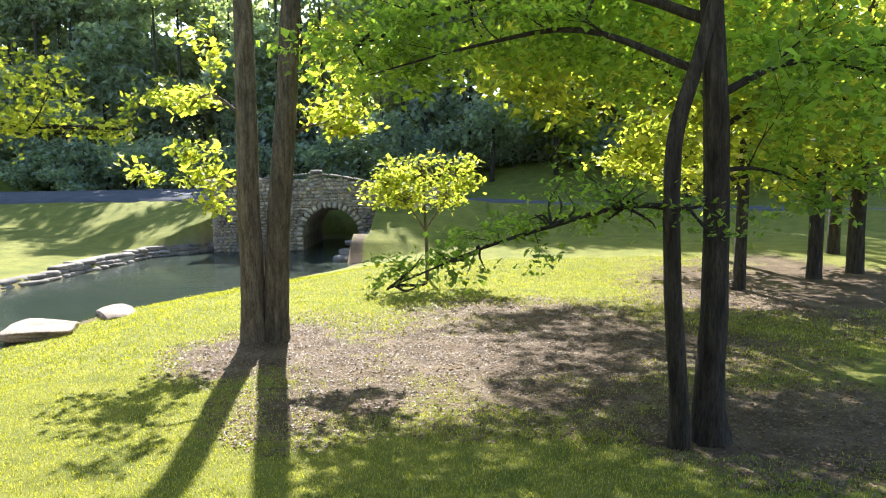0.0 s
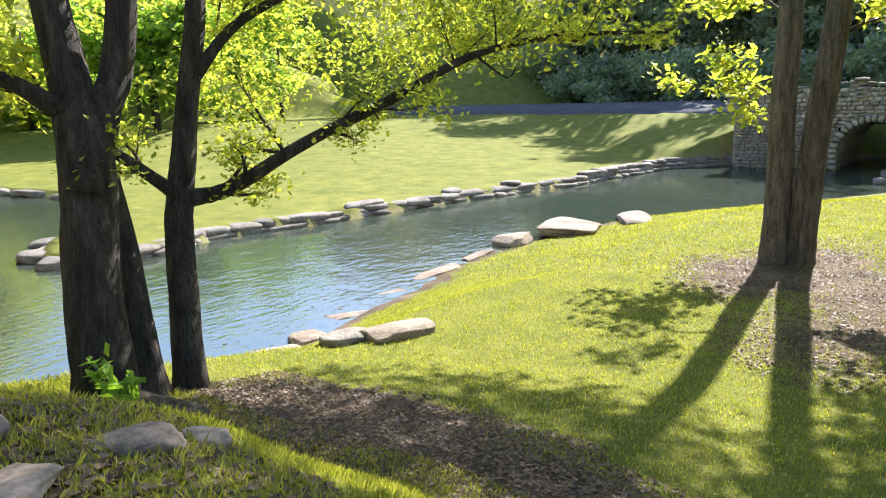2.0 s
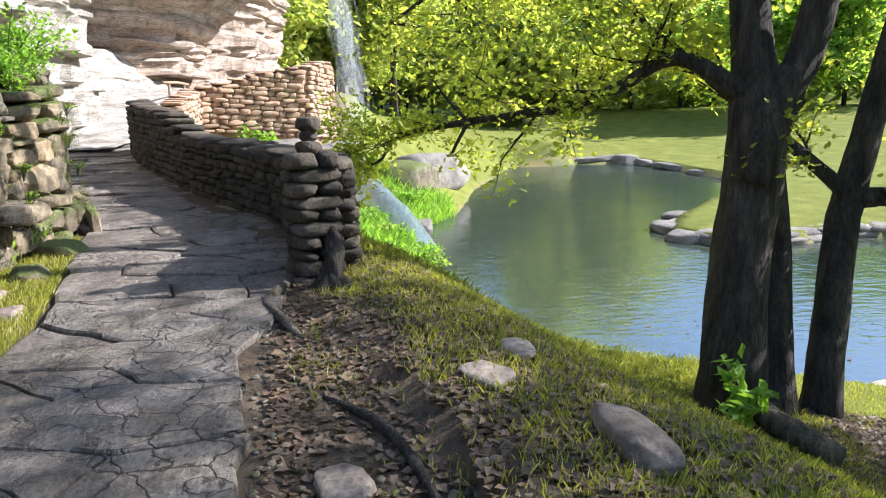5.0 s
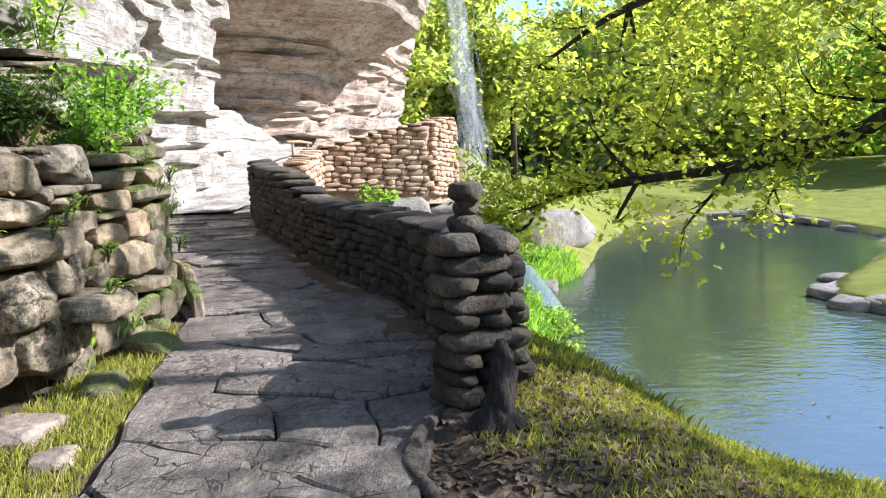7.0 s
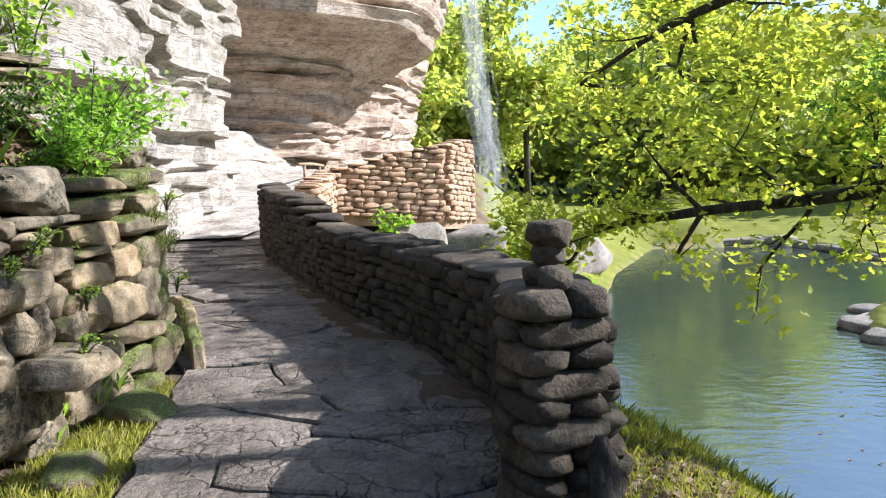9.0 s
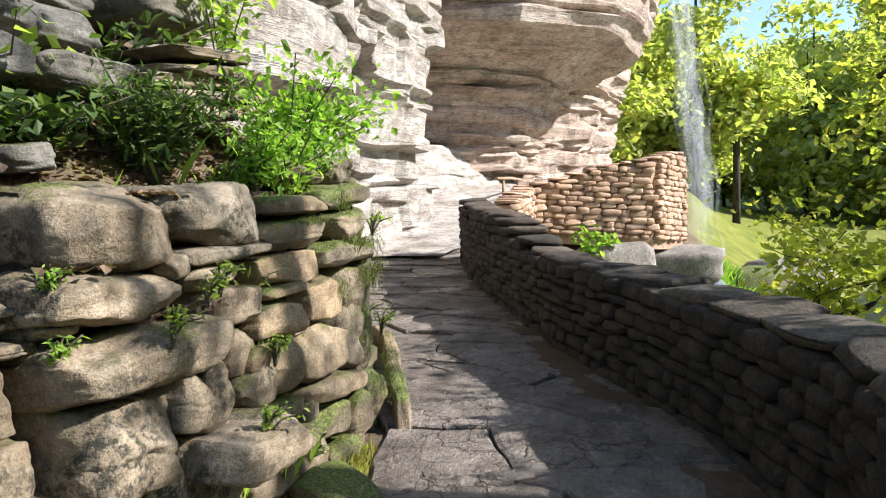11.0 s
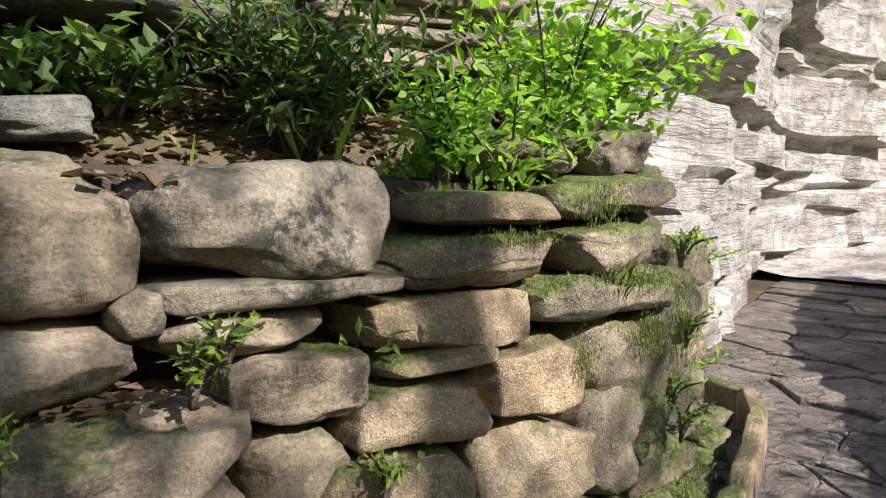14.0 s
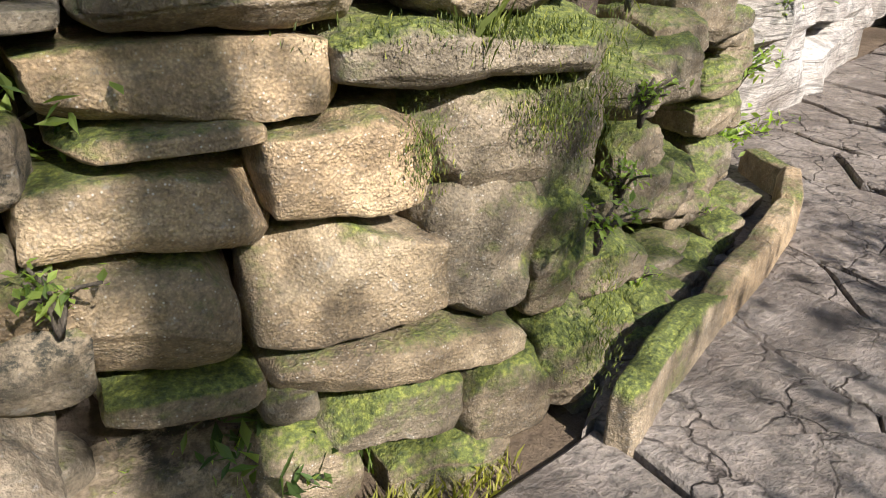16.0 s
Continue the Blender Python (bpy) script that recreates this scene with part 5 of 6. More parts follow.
for i in range(20):
    k = (i + r.random()) / 20
    wall_stone(-9.72 - 1.9 * k, 3.56 + r.uniform(0, 0.22), r.uniform(0.16, 0.3), r.uniform(0.1, 0.2), r.uniform(-9, 9), 0, MOSSY, i * 2.9 + 330, -2.36 - 0.95 * k + r.uniform(-0.1, 0.03), 0.25, 3.5, 1.3)
# earth held behind the stones
core_v = [(x, y, zz) for x in (-7.05, -9.62) for y, zz in ((-2.5, 3.3), (-2.5, 5.2), (-3.1, 5.25), (-3.1, 3.3))]
part("core", mesh_of("core", core_v, [(0, 1, 5, 4), (1, 2, 6, 5), (2, 3, 7, 6), (3, 0, 4, 7), (0, 3, 2, 1), (4, 5, 6, 7)], EARTH, False), rock_wall)

# earth bank hanging over the hollow
tagged(part("earth_bank", rock_mesh("earth_bank", (1.5, 0.95, 0.3), EARTH, 77, 5, 4.0, 0.2), None, "", pose(-6.45, -3.1, 5.3, 0, 3, 4)), "brown earth bank with roots overhanging a dark hollow", "earth bank")

# grey slabs on the hillside above
for i, (x, y, z, w, d, h) in enumerate(((-8.06, -3.55, 6.06, 0.66, 0.5, 0.19), (-9.15, -3.7, 6.38, 1.05, 0.7, 0.22), (-7.68, -3.45, 5.85, 0.42, 0.45, 0.22), (-7.25, -3.6, 5.93, 0.7, 0.6, 0.17), (-8.3, -3.75, 6.28, 0.6, 0.5, 0.16), (-8.15, -3.35, 5.8, 0.5, 0.5, 0.18), (-6.6, -3.7, 6.15, 0.8, 0.6, 0.3))):
    tagged(part("boulder", rock_mesh("boulder", (w, d, h), HILLSTONE, 200 + i * 1.3, 4, 6.0, 0.09, 0.04), None, "", pose(x, y, z, 4, 3 * math.sin(i), 16 * math.sin(i * 2.1))), "grey limestone slab lodged in the leafy hillside", "boulder", "hillside boulders")
for i, (x, y, z, w, d, h) in enumerate(((-8.2, -4.1, 6.6, 1.2, 0.8, 0.4), (-7.0, -4.2, 6.6, 1.1, 0.8, 0.4), (-5.9, -4.0, 6.2, 0.9, 0.8, 0.4), (-9.3, -4.2, 6.8, 1.2, 0.8, 0.4), (-7.5, -3.05, 5.36, 0.26, 0.3, 0.13), (-7.5, -4.5, 7.1, 1.6, 0.8, 0.5))):
    tagged(part("boulder", rock_mesh("boulder", (w, d, h), HILLSTONE, 230 + i * 1.3, 4, 6.0, 0.1, 0.05), None, "", pose(x, y, z, 4, 3, 16 * math.sin(i * 1.7))), "grey limestone slab lodged in the leafy hillside", "boulder", "hillside boulders")
ledges = thing("rock_ledge", "sunlit thin-bedded limestone ledge among the ferns", "rock ledge", (-8.95, -3.3, 5.7))
for i, (x, z, w, h) in enumerate(((0.05, 0.0, 0.95, 0.1), (-0.06, 0.09, 1.0, 0.07), (0.08, 0.17, 0.85, 0.08), (-0.1, 0.25, 0.95, 0.08), (0.02, 0.33, 0.7, 0.06))):
    part("slab", rock_mesh("slab", (w, 0.6, h), BOULDER, 260 + i * 1.9, 4, 8.0, 0.07), ledges, "", pose(x, 0.05 * math.sin(i * 2.2), z, 0, 4 + math.sin(i), 6 * math.sin(i * 3)))
tree("slope_tree", "slender grey-brown tree rooted in the earth bank", [[(-6.93, -3.05, 5.2, 0.13), (-6.94, -3.05, 5.45, 0.085), (-6.93, -3.08, 6.0, 0.075), (-6.88, -3.1, 6.8, 0.07), (-6.6, -3.2, 8.6, 0.055), (-6.5, -3.2, 10.5, 0.03)]],
     [[(-6.7, -3.15, 7.8, 0.035), (-7.2, -2.7, 8.6, 0.025), (-7.8, -2.2, 9.0, 0.01)], [(-6.6, -3.2, 8.8, 0.03), (-6.1, -2.6, 9.6, 0.02), (-5.6, -2.0, 10, 0.01)]],
     [(-6.7, -3.0, 10.4, 1.5, 1.2, 0.8), (-7.4, -2.4, 9.4, 0.8, 0.7, 0.4)], BARK, LEAF_MID, 0.09, 10, 200, 0.25, 71, 0.6)

# curved stone trough at the wall's foot
trough = thing("stone_trough", "low curved mossy stone basin rim at the wall's foot", "trough", (-10.4, -2.7, 3.5))
rim = [(-9.64, -2.15), (-9.95, -2.32), (-10.42, -2.55), (-11.0, -2.8), (-11.6, -3.1), (-12.0, -3.42), (-12.2, -3.85)]
for i in range(6):
    (ax, ay), (bx, by) = rim[i], rim[i + 1]
    w = math.dist(rim[i], rim[i + 1])
    part("rim_stone", rock_mesh("rim_stone", (w * 1.2, 0.13, 0.4), MOSSY if i < 2 else TUFA, 300 + i * 2.2, 4, 7.0, 0.06), trough, "", Matrix.Translation((10.4, 2.7, -3.5)) @ pose((ax + bx) / 2, (ay + by) / 2, 3.62 + 0.02 * math.sin(i * 2), 0, 0, math.degrees(math.atan2(by - ay, bx - ax))))


# ---- paving of the path ----
LOW_X, LOW_Y = [-20, -13, -11, -9.6, -8.6, -6, -4.5, -1.6], [-7.2, -4.8, -3.8, -2.3, -1.95, -1.25, -1.1, -0.7]
TOP_X, TOP_Y = [-20, -14, -10.9, -8.6, -6.6, -4.6, -1.6], [-4.6, -2.5, -0.6, 0.45, 0.25, 0.42, 0.7]


def clip_cell(poly, px, py, nx_, ny_):
    out = []
    for (ax, ay), (bx, by) in zip(poly, poly[1:] + poly[:1]):
        da, db = (ax - px) * nx_ + (ay - py) * ny_, (bx - px) * nx_ + (by - py) * ny_
        if da <= 0:
            out.append((ax, ay))
        if da * db < 0:
            t = da / (da - db)
            out.append((ax + (bx - ax) * t, ay + (by - ay) * t))
    return out


paving = thing("path", "worn cracked bedrock slabs of the footpath", "path", kind="structure")
r = random.Random(2)
seeds = []
for ix in range(44):
    for iy in range(5):
        x = -19.6 + ix * 0.42 + r.uniform(-0.2, 0.2)
        lo, hi = np.interp(x, LOW_X, LOW_Y), np.interp(x, TOP_X, TOP_Y)
        if r.random() < 0.55:
            seeds.append((x, lo + (hi - lo) * (iy + r.uniform(-0.1, 1.1)) / 5))
arr = np.array(seeds)
for i, (sx, sy) in enumerate(seeds):
    q = (arr - [sx, sy]) * np.array([1.0, 0.45])
    order = np.argsort((q ** 2).sum(1))[1:46]
    cell = [(sx - 1.6, sy - 1.6), (sx + 1.6, sy - 1.6), (sx + 1.6, sy + 1.6), (sx - 1.6, sy + 1.6)]
    for j in order:
        ox, oy = arr[j]
        nx_, ny_ = (ox - sx), (oy - sy) * 0.45 ** 2
        n = math.hypot(nx_, ny_) or 1
        cell = clip_cell(cell, (sx + ox) / 2 - nx_ / n * 0.007, (sy + oy) / 2 - ny_ / n * 0.007, nx_ / n, ny_ / n)
        if len(cell) < 3:
            break
    if len(cell) < 3:
        continue
    cell = [(x, min(max(y, float(np.interp(x, LOW_X, LOW_Y))), float(np.interp(x, TOP_X, TOP_Y)) + 0.16 * math.sin(x * 2.9) + 0.1 * math.sin(x * 6.7 + 1))) for x, y in cell]
    # ragged edges
    ring = []
    for (ax, ay), (bx, by) in zip(cell, cell[1:] + cell[:1]):
        n = max(1, int(math.dist((ax, ay), (bx, by)) / 0.14))
        for k in range(n):
            wx, wy = ax + (bx - ax) * k / n, ay + (by - ay) * k / n
            jx = 0.075 * float(smooth_noise(np.array([wx, wy, 0.0]), 3.1, 2.0)) + 0.022 * float(smooth_noise(np.array([wx, wy, 1.0]), 11.0, 4.0))
            jy = 0.075 * float(smooth_noise(np.array([wx, wy, 5.0]), 2.7, 7.0)) + 0.022 * float(smooth_noise(np.array([wx, wy, 9.0]), 12.0, 1.0))
            ring.append((wx + jx, wy + jy))
    cx, cy = sum(p[0] for p in ring) / len(ring), sum(p[1] for p in ring) / len(ring)
    tx, ty, dz = r.uniform(-0.025, 0.025), r.uniform(-0.02, 0.02), r.uniform(-0.016, 0.02)
    base = float(np.interp(cx, [-30, -20, -12, 0], [5.2, 3.95, 3.62, 3.56]))
    top = lambda x, y: base + dz + (x - cx) * (tx - 0.02) + (y - cy) * ty
    n = len(ring)
    verts = [(x, y, top(x, y) - 0.12) for x, y in ring] + [(x, y, top(x, y) - 0.014) for x, y in ring] + [(x + (cx - x) * 0.05, y + (cy - y) * 0.05, top(x, y)) for x, y in ring] + [(cx, cy, top(cx, cy) + 0.006)]
    faces = [(k, (k + 1) % n, n + (k + 1) % n, n + k) for k in range(n)] + [(n + k, n + (k + 1) % n, 2 * n + (k + 1) % n, 2 * n + k) for k in range(n)] + [(2 * n + k, 2 * n + (k + 1) % n, 3 * n) for k in range(n)]
    part("slab", mesh_of("slab", verts, faces, FLAG, False), paving)


# ---- stones of the creek ----
bank = thing("wall_creek", "low retaining wall of long pale stone slabs along the creek", "stone wall", kind="structure")
bank_line = [(-31.5, 13.9), (-29.2, 15.2), (-29.5, 17.7), (-30.6, 20.9), (-29.0, 26.6), (-27.6, 35), (-24.7, 45.7), (-23.2, 57), (-19.6, 61.4), (-16.5, 61.2)]
slabs = stone_set("slab", BANKSTONE, 8, (1, 1, 1), 71, 2, 5.5, 0.1)
r = random.Random(4)
total = line_length(bank_line)
for lay in range(3):
    s = r.uniform(0, 1)
    while s < total - 0.3:
        w = r.uniform(0.7, 2.3)
        if lay < 2 or s > total * 0.62 or r.random() < 0.18:
            p, a = along(bank_line, s + w / 2)
            part("slab", r.choice(slabs), bank, "", Matrix.LocRotScale((p[0] - math.sin(a) * 0.15 * lay + r.uniform(-0.1, 0.1), p[1] + math.cos(a) * 0.15 * lay, WATER + 0.06 + lay * 0.27 + r.uniform(-0.03, 0.03)), Euler((r.uniform(-0.04, 0.04), r.uniform(-0.04, 0.04), a + r.uniform(-0.09, 0.09))), (w * 1.16, r.uniform(0.8, 1.2), r.uniform(0.32, 0.4))))
        s += w * 0.98


def lone_rock(x, y, w, d, h, seed, mat, label, turn=0.0, sink=0.35, z=None, res=4, strata=0.0, group="", box=5.5):
    zz = (height(x, y) if z is None else z) + h * (0.5 - sink)
    return tagged(part("rock", rock_mesh("rock", (w, d, h), mat, seed, res, box, 0.11, strata, 13), None, "", pose(x, y, zz, 3 * math.sin(seed), 3 * math.cos(seed), turn)), label, "rock", group)


for i, (x, y, w, d, h, t) in enumerate(((-14.3, 10.6, 1.5, 1.0, 0.38, 60), (-14.5, 12.0, 1.7, 1.2, 0.4, 75), (-14.9, 13.4, 1.0, 0.8, 0.4, 70), (-15.6, 15.6, 1.8, 0.7, 0.35, 70), (-16.2, 18.2, 2.2, 0.6, 0.3, 75), (-16.7, 21, 2.4, 0.6, 0.3, 85), (-17.0, 24, 1.8, 0.6, 0.3, 90), (-14.0, 9.4, 0.9, 0.7, 0.4, 20), (-13.6, 10.2, 0.7, 0.6, 0.4, 20))):
    lone_rock(x, y, w, d, h, 400 + i, PINKSTONE, "pinkish flat rock at the creek's edge", t, 0.52, box=9, group="shore rocks")
lone_rock(-16.5, 30.6, 2.6, 4.4, 0.5, 420, PINKSTONE, "broad pale flat rock spit reaching into the creek", 20, 0.3, WATER + 0.05)
lone_rock(-15.0, 33.8, 1.6, 3.4, 0.36, 421, PINKSTONE, "flat pale rock at the lawn's edge", 30, 0.3, WATER + 0.1)
lone_rock(-17.3, 26.8, 1.4, 1.6, 0.5, 423, PINKSTONE, "low rock beside the spit", 10, 0.3, WATER + 0.02)
lone_rock(-9.6, 11.4, 0.75, 1.7, 0.3, 425, PINKSTONE, "pale slab lying on the sunlit lawn", -12, 0.25)
lone_rock(-10.2, 10.5, 0.7, 1.1, 0.26, 426, BANKSTONE, "grey slab beside a pale one on the lawn", -20, 0.3)
for i, (x, y, w, d, h) in enumerate(((-32.6, 14.2, 2.6, 1.4, 0.5), (-30.6, 13.8, 1.6, 1.0, 0.5), (-35.5, 16.4, 3.4, 1.6, 0.4), (-33.6, 15.8, 3.4, 2.4, 0.4), (-64.2, 22.4, 2.4, 1.8, 1.0), (-62.0, 23.6, 2.0, 1.4, 0.7), (-58, 24.4, 3, 1.3, 0.6), (-54, 25, 3, 1.3, 0.5), (-60, 24.2, 1.6, 1.2, 0.6))):
    lone_rock(x, y, w, d, h, 440 + i, BANKSTONE, "grey rocks at the pond's far shore", 30, 0.25, WATER, group="far shore rocks", res=3)
lone_rock(-64.6, 16, 0.8, 12, 0.5, 460, BANKSTONE, "low stone dam across the pond", 0, 0.05, WATER)

# rocks in the near bank
GREY = PINKSTONE
for i, (x, y, w, d, h, t) in enumerate(((-2.86, 1.9, 0.66, 0.36, 0.16, 125), (-3.2, 2.66, 0.52, 0.3, 0.14, 80), (-3.72, 2.16, 0.5, 0.2, 0.24, 10), (-3.62, 0.94, 0.3, 0.2, 0.1, 20), (-2.5, 0.95, 0.36, 0.26, 0.1, 10), (-3.3, 3.1, 0.3, 0.2, 0.12, 20), (-1.95, 3.55, 0.16, 0.14, 0.12, 0), (-5.0, 1.9, 0.24, 0.18, 0.12, 0), (-4.5, 1.65, 0.3, 0.2, 0.1, 40), (1.6, 4.2, 0.6, 0.4, 0.14, 10), (-6.3, -1.6, 0.3, 0.24, 0.14, 20), (-6.7, -2.05, 0.5, 0.4, 0.2, 0))):
    lone_rock(x, y, w * 1.1, d * 1.1, h * 0.9, 470 + i, GREY, "rough grey-tan rock half sunk in the bank", t, 0.5, group="rocks in the bank", box=4.5, strata=0.04)

lone_rock(-7.5, -1.95, 0.45, 0.3, 0.16, 490, MOSSY, "mossy mound of rock at the boulder wall's foot", 20, 0.35)
lone_rock(-8.5, -2.05, 0.5, 0.4, 0.22, 491, MOSSY, "wet mossy stone at the boulder wall's foot", 70, 0.35)

# pebbles on the trodden edge
pebble = [rock_mesh("pebble", (1, 1, 0.5), BOULDER, 600 + i, 1, 5.0, 0.2) for i in range(5)]
peb = []
for _ in range(1500):
    x = random.uniform(-8, 0.5)
    y = float(np.interp(x, TOP_X, TOP_Y)) + abs(random.gauss(0.15, 0.8))
    s = random.uniform(0.014, 0.05)
    peb.append((random.choice(pebble), Matrix.LocRotScale((x, y, height(x, y) + s * 0.12), Euler((0, 0, random.uniform(0, 6))), (s, s * random.uniform(0.6, 1), s))))
gravel = merge("gravel", peb, BOULDER)
tagged(gravel, "scattered pebbles on the trodden path edge", "gravel", kind="stuff")

# log, roots and dead stump
def wood_piece(name, label, category, pts, mat, sides=10):
    v, f = limb(pts, sides, 5, 0.08, pts[0][0])
    return tagged(part(name, mesh_of(name, v, f, mat)), label, category)


lz = height(-7.7, 5.3)
wood_piece("log", "short rotting log at the tree's foot", "log", [(-8.3, 5.2, lz + 0.2, 0.13), (-7.9, 5.3, lz + 0.13, 0.14), (-7.25, 5.5, height(-7.25, 5.5) + 0.1, 0.12)], BARK)
on = lambda x, y, up, rr: (x, y, height(x, y) + up, rr)
wood_piece("root", "bare tree root snaking along the path edge", "root", [on(-4.55, 0.8, 0.0, 0.014), on(-4.29, 1.0, 0.025, 0.024), on(-4.05, 1.14, 0.03, 0.026), on(-3.7, 1.25, 0.025, 0.024), on(-3.35, 1.34, 0.0, 0.02)], BARK_DARK)
wood_piece("root", "pale root curling at the pillar's foot", "root", [on(-5.5, 0.6, 0.0, 0.02), on(-5.9, 0.4, 0.05, 0.035), on(-6.2, 0.28, 0.05, 0.04), on(-6.65, 0.32, 0.05, 0.04), on(-7.1, 0.45, 0.0, 0.03)], BARK)
stump = thing("dead_stump", "knotty dead stump with flaring roots against the pillar", "stump", (-6.66, 0.72, 3.5))
v, f = limb([(0, 0, -0.15, 0.17), (0.02, 0, 0.1, 0.1), (0.0, 0.02, 0.28, 0.075), (-0.03, 0.03, 0.45, 0.06), (-0.05, 0.02, 0.56, 0.02)], 14, 5, 0.2, 3)
part("trunk", mesh_of("trunk", v, f, BARK_DARK), stump)
for k in range(7):
    a = k * 0.9 - 1.4
    v, f = limb([(0.03, 0, 0.2, 0.06), (0.17 * math.cos(a), 0.17 * math.sin(a), 0.05, 0.05), (0.42 * math.cos(a), 0.42 * math.sin(a), -0.08, 0.02)], 7, 4, 0.1, k)
    part("root", mesh_of("root", v, f, BARK_DARK), stump)


# ---- the bridge ----
bridge = thing("stone_bridge", "small arched bridge of rough grey-brown rubble stone", "bridge", (-9.5, 60, -1.25))
to_b = Matrix.Translation((9.5, -60, 1.25))
BX, SPRING, RAD = -9.45, -0.1, 2.25
coping = lambda x: float(np.interp(x, [-19, -16, -10.8, -8.5, -3, -1], [4.2, 4.45, 4.85, 4.6, 3.45, 2.6]))
bv = stone_set("stone", BRIDGESTONE, 9, (1, 1, 1), 91, 1, 3.8, 0.16)
r = random.Random(6)
z, pieces = -1.6, []
while z < 4.8:
    h = r.uniform(0.2, 0.34)
    x = -19 + r.uniform(0, 0.4)
    while x < -1.5:
        w = r.uniform(0.28, 0.7)
        cx, cz = x + w / 2, z + h / 2
        x += w
        rr = math.hypot(cx - BX, cz - SPRING) if cz > SPRING else abs(cx - BX)
        if rr < RAD + 0.45 or cz + h / 2 > coping(cx) - 0.02:
            continue
        pieces.append((r.choice(bv), to_b @ Matrix.LocRotScale((cx, 60 + r.uniform(-0.04, 0.04), cz), Euler((r.uniform(-0.06, 0.06), r.uniform(-0.2, 0.2), r.uniform(-0.05, 0.05))), (w * 1.02, 0.4, h * 1.04))))
    z += h
for me, m in pieces[-280:]:
    part("stone", me, bridge, "", m)
if pieces[:-280]:
    merge("rubble", pieces[:-280], BRIDGESTONE, bridge)
for k in range(19):
    a = math.pi * (k + 0.5) / 19
    part("arch_stone", bv[k % 9], bridge, "", to_b @ Matrix.LocRotScale((BX + (RAD + 0.25) * math.cos(a), 59.93, SPRING + (RAD + 0.25) * math.sin(a)), Euler((0, math.pi / 2 - a, 0)), (0.4, 0.5, 0.56)))
for sx in (-1, 1):
    for k in range(4):
        part("arch_stone", bv[(k + 3) % 9], bridge, "", to_b @ Matrix.LocRotScale((BX + sx * (RAD + 0.25), 59.93, SPRING - 0.2 - k * 0.4), Euler((0, 0, 0)), (0.56, 0.5, 0.4)))
x = -19.0
while x < -1.4:
    w = r.uniform(0.6, 1.1)
    part("capstone", bv[int(abs(x) * 3) % 9], bridge, "", to_b @ Matrix.LocRotScale((x + w / 2, 60, coping(x + w / 2) + 0.06), Euler((0, math.atan2(coping(x) - coping(x + w), w), 0)), (w * 1.03, 0.62, 0.17)))
    x += w
for px_, py_, pz_ in ((-10.4, 60.1, 5.2), (0.4, 69.4, 3.9), (-19.2, 60.2, 4.6)):
    for k in range(5):
        part("pier_stone", bv[k], bridge, "", to_b @ Matrix.LocRotScale((px_, py_, pz_ - 0.15 - 0.3 * k), Euler((0, 0, 0.3 * k)), (0.9 if k else 1.1, 0.9 if k else 1.1, 0.3)))
# body of the bridge: vault, wing walls, rear parapet
vv, vf = [], []
for k in range(15):
    a = math.pi * k / 14
    for y in (60.05, 69.2):
        vv.append((BX + RAD * math.cos(a), y, SPRING + RAD * math.sin(a)))
    if k:
        vf.append((2 * k - 2, 2 * k - 1, 2 * k + 1, 2 * k))
part("vault", mesh_of("vault", vv, vf, BRIDGESTONE), bridge, "", to_b)


def block(name, x0, x1, y0, y1, z0, z1, mat, parent, m=None, z1b=None):
    zb = z1 if z1b is None else z1b
    v = [(x0, y0, z0), (x1, y0, z0), (x1, y1, z0), (x0, y1, z0), (x0, y0, z1), (x1, y0, zb), (x1, y1, zb), (x0, y1, z1)]
    f = [(0, 3, 2, 1), (4, 5, 6, 7), (0, 1, 5, 4), (1, 2, 6, 5), (2, 3, 7, 6), (3, 0, 4, 7)]
    return part(name, mesh_of(name, v, f, mat, False), parent, "", m)


block("abutment", -19, BX - RAD, 60.1, 69.2, -2.2, 3.1, BRIDGESTONE, bridge, to_b)
block("abutment", BX + RAD, -2.2, 60.1, 69.2, -2.2, 3.0, BRIDGESTONE, bridge, to_b, 2.0)
block("deck", BX - RAD - 0.02, BX + RAD + 0.02, 60.1, 69.2, SPRING + RAD + 0.05, 3.2, BRIDGESTONE, bridge, to_b, 3.05)
block("rear_parapet", -18, 0.2, 69.2, 69.6, 1.5, 4.6, BRIDGESTONE, bridge, to_b, 3.3)
block("core", -18.8, BX - RAD - 0.3, 60.02, 60.1, -2, 4.2, BRIDGESTONE, bridge, to_b)
block("core", BX + RAD + 0.3, -2.0, 60.02, 60.1, -2, 4.2, BRIDGESTONE, bridge, to_b, 2.8)
block("core", BX - RAD - 0.3, BX + RAD + 0.3, 60.02, 60.1, SPRING + RAD + 0.2, 4.5, BRIDGESTONE, bridge, to_b, 4.0)
for i, (x, y, w, d, h, z) in enumerate(((-4.4, 57.2, 3.2, 2.2, 0.5, 0.75), (-4.8, 56.4, 4.4, 2.6, 0.5, 0.2), (-5.4, 55.6, 4.4, 2.6, 0.5, -0.3), (-6.2, 54.6, 3.6, 2.4, 0.5, -0.8), (-6.8, 53.4, 2.8, 2.0, 0.4, -1.15))):
    lone_rock(x, y, w, d, h, 500 + i, BANKSTONE, "flat grey slab stepping down to the water by the bridge", 15, 0.5, z, 3, group="steps by the bridge")


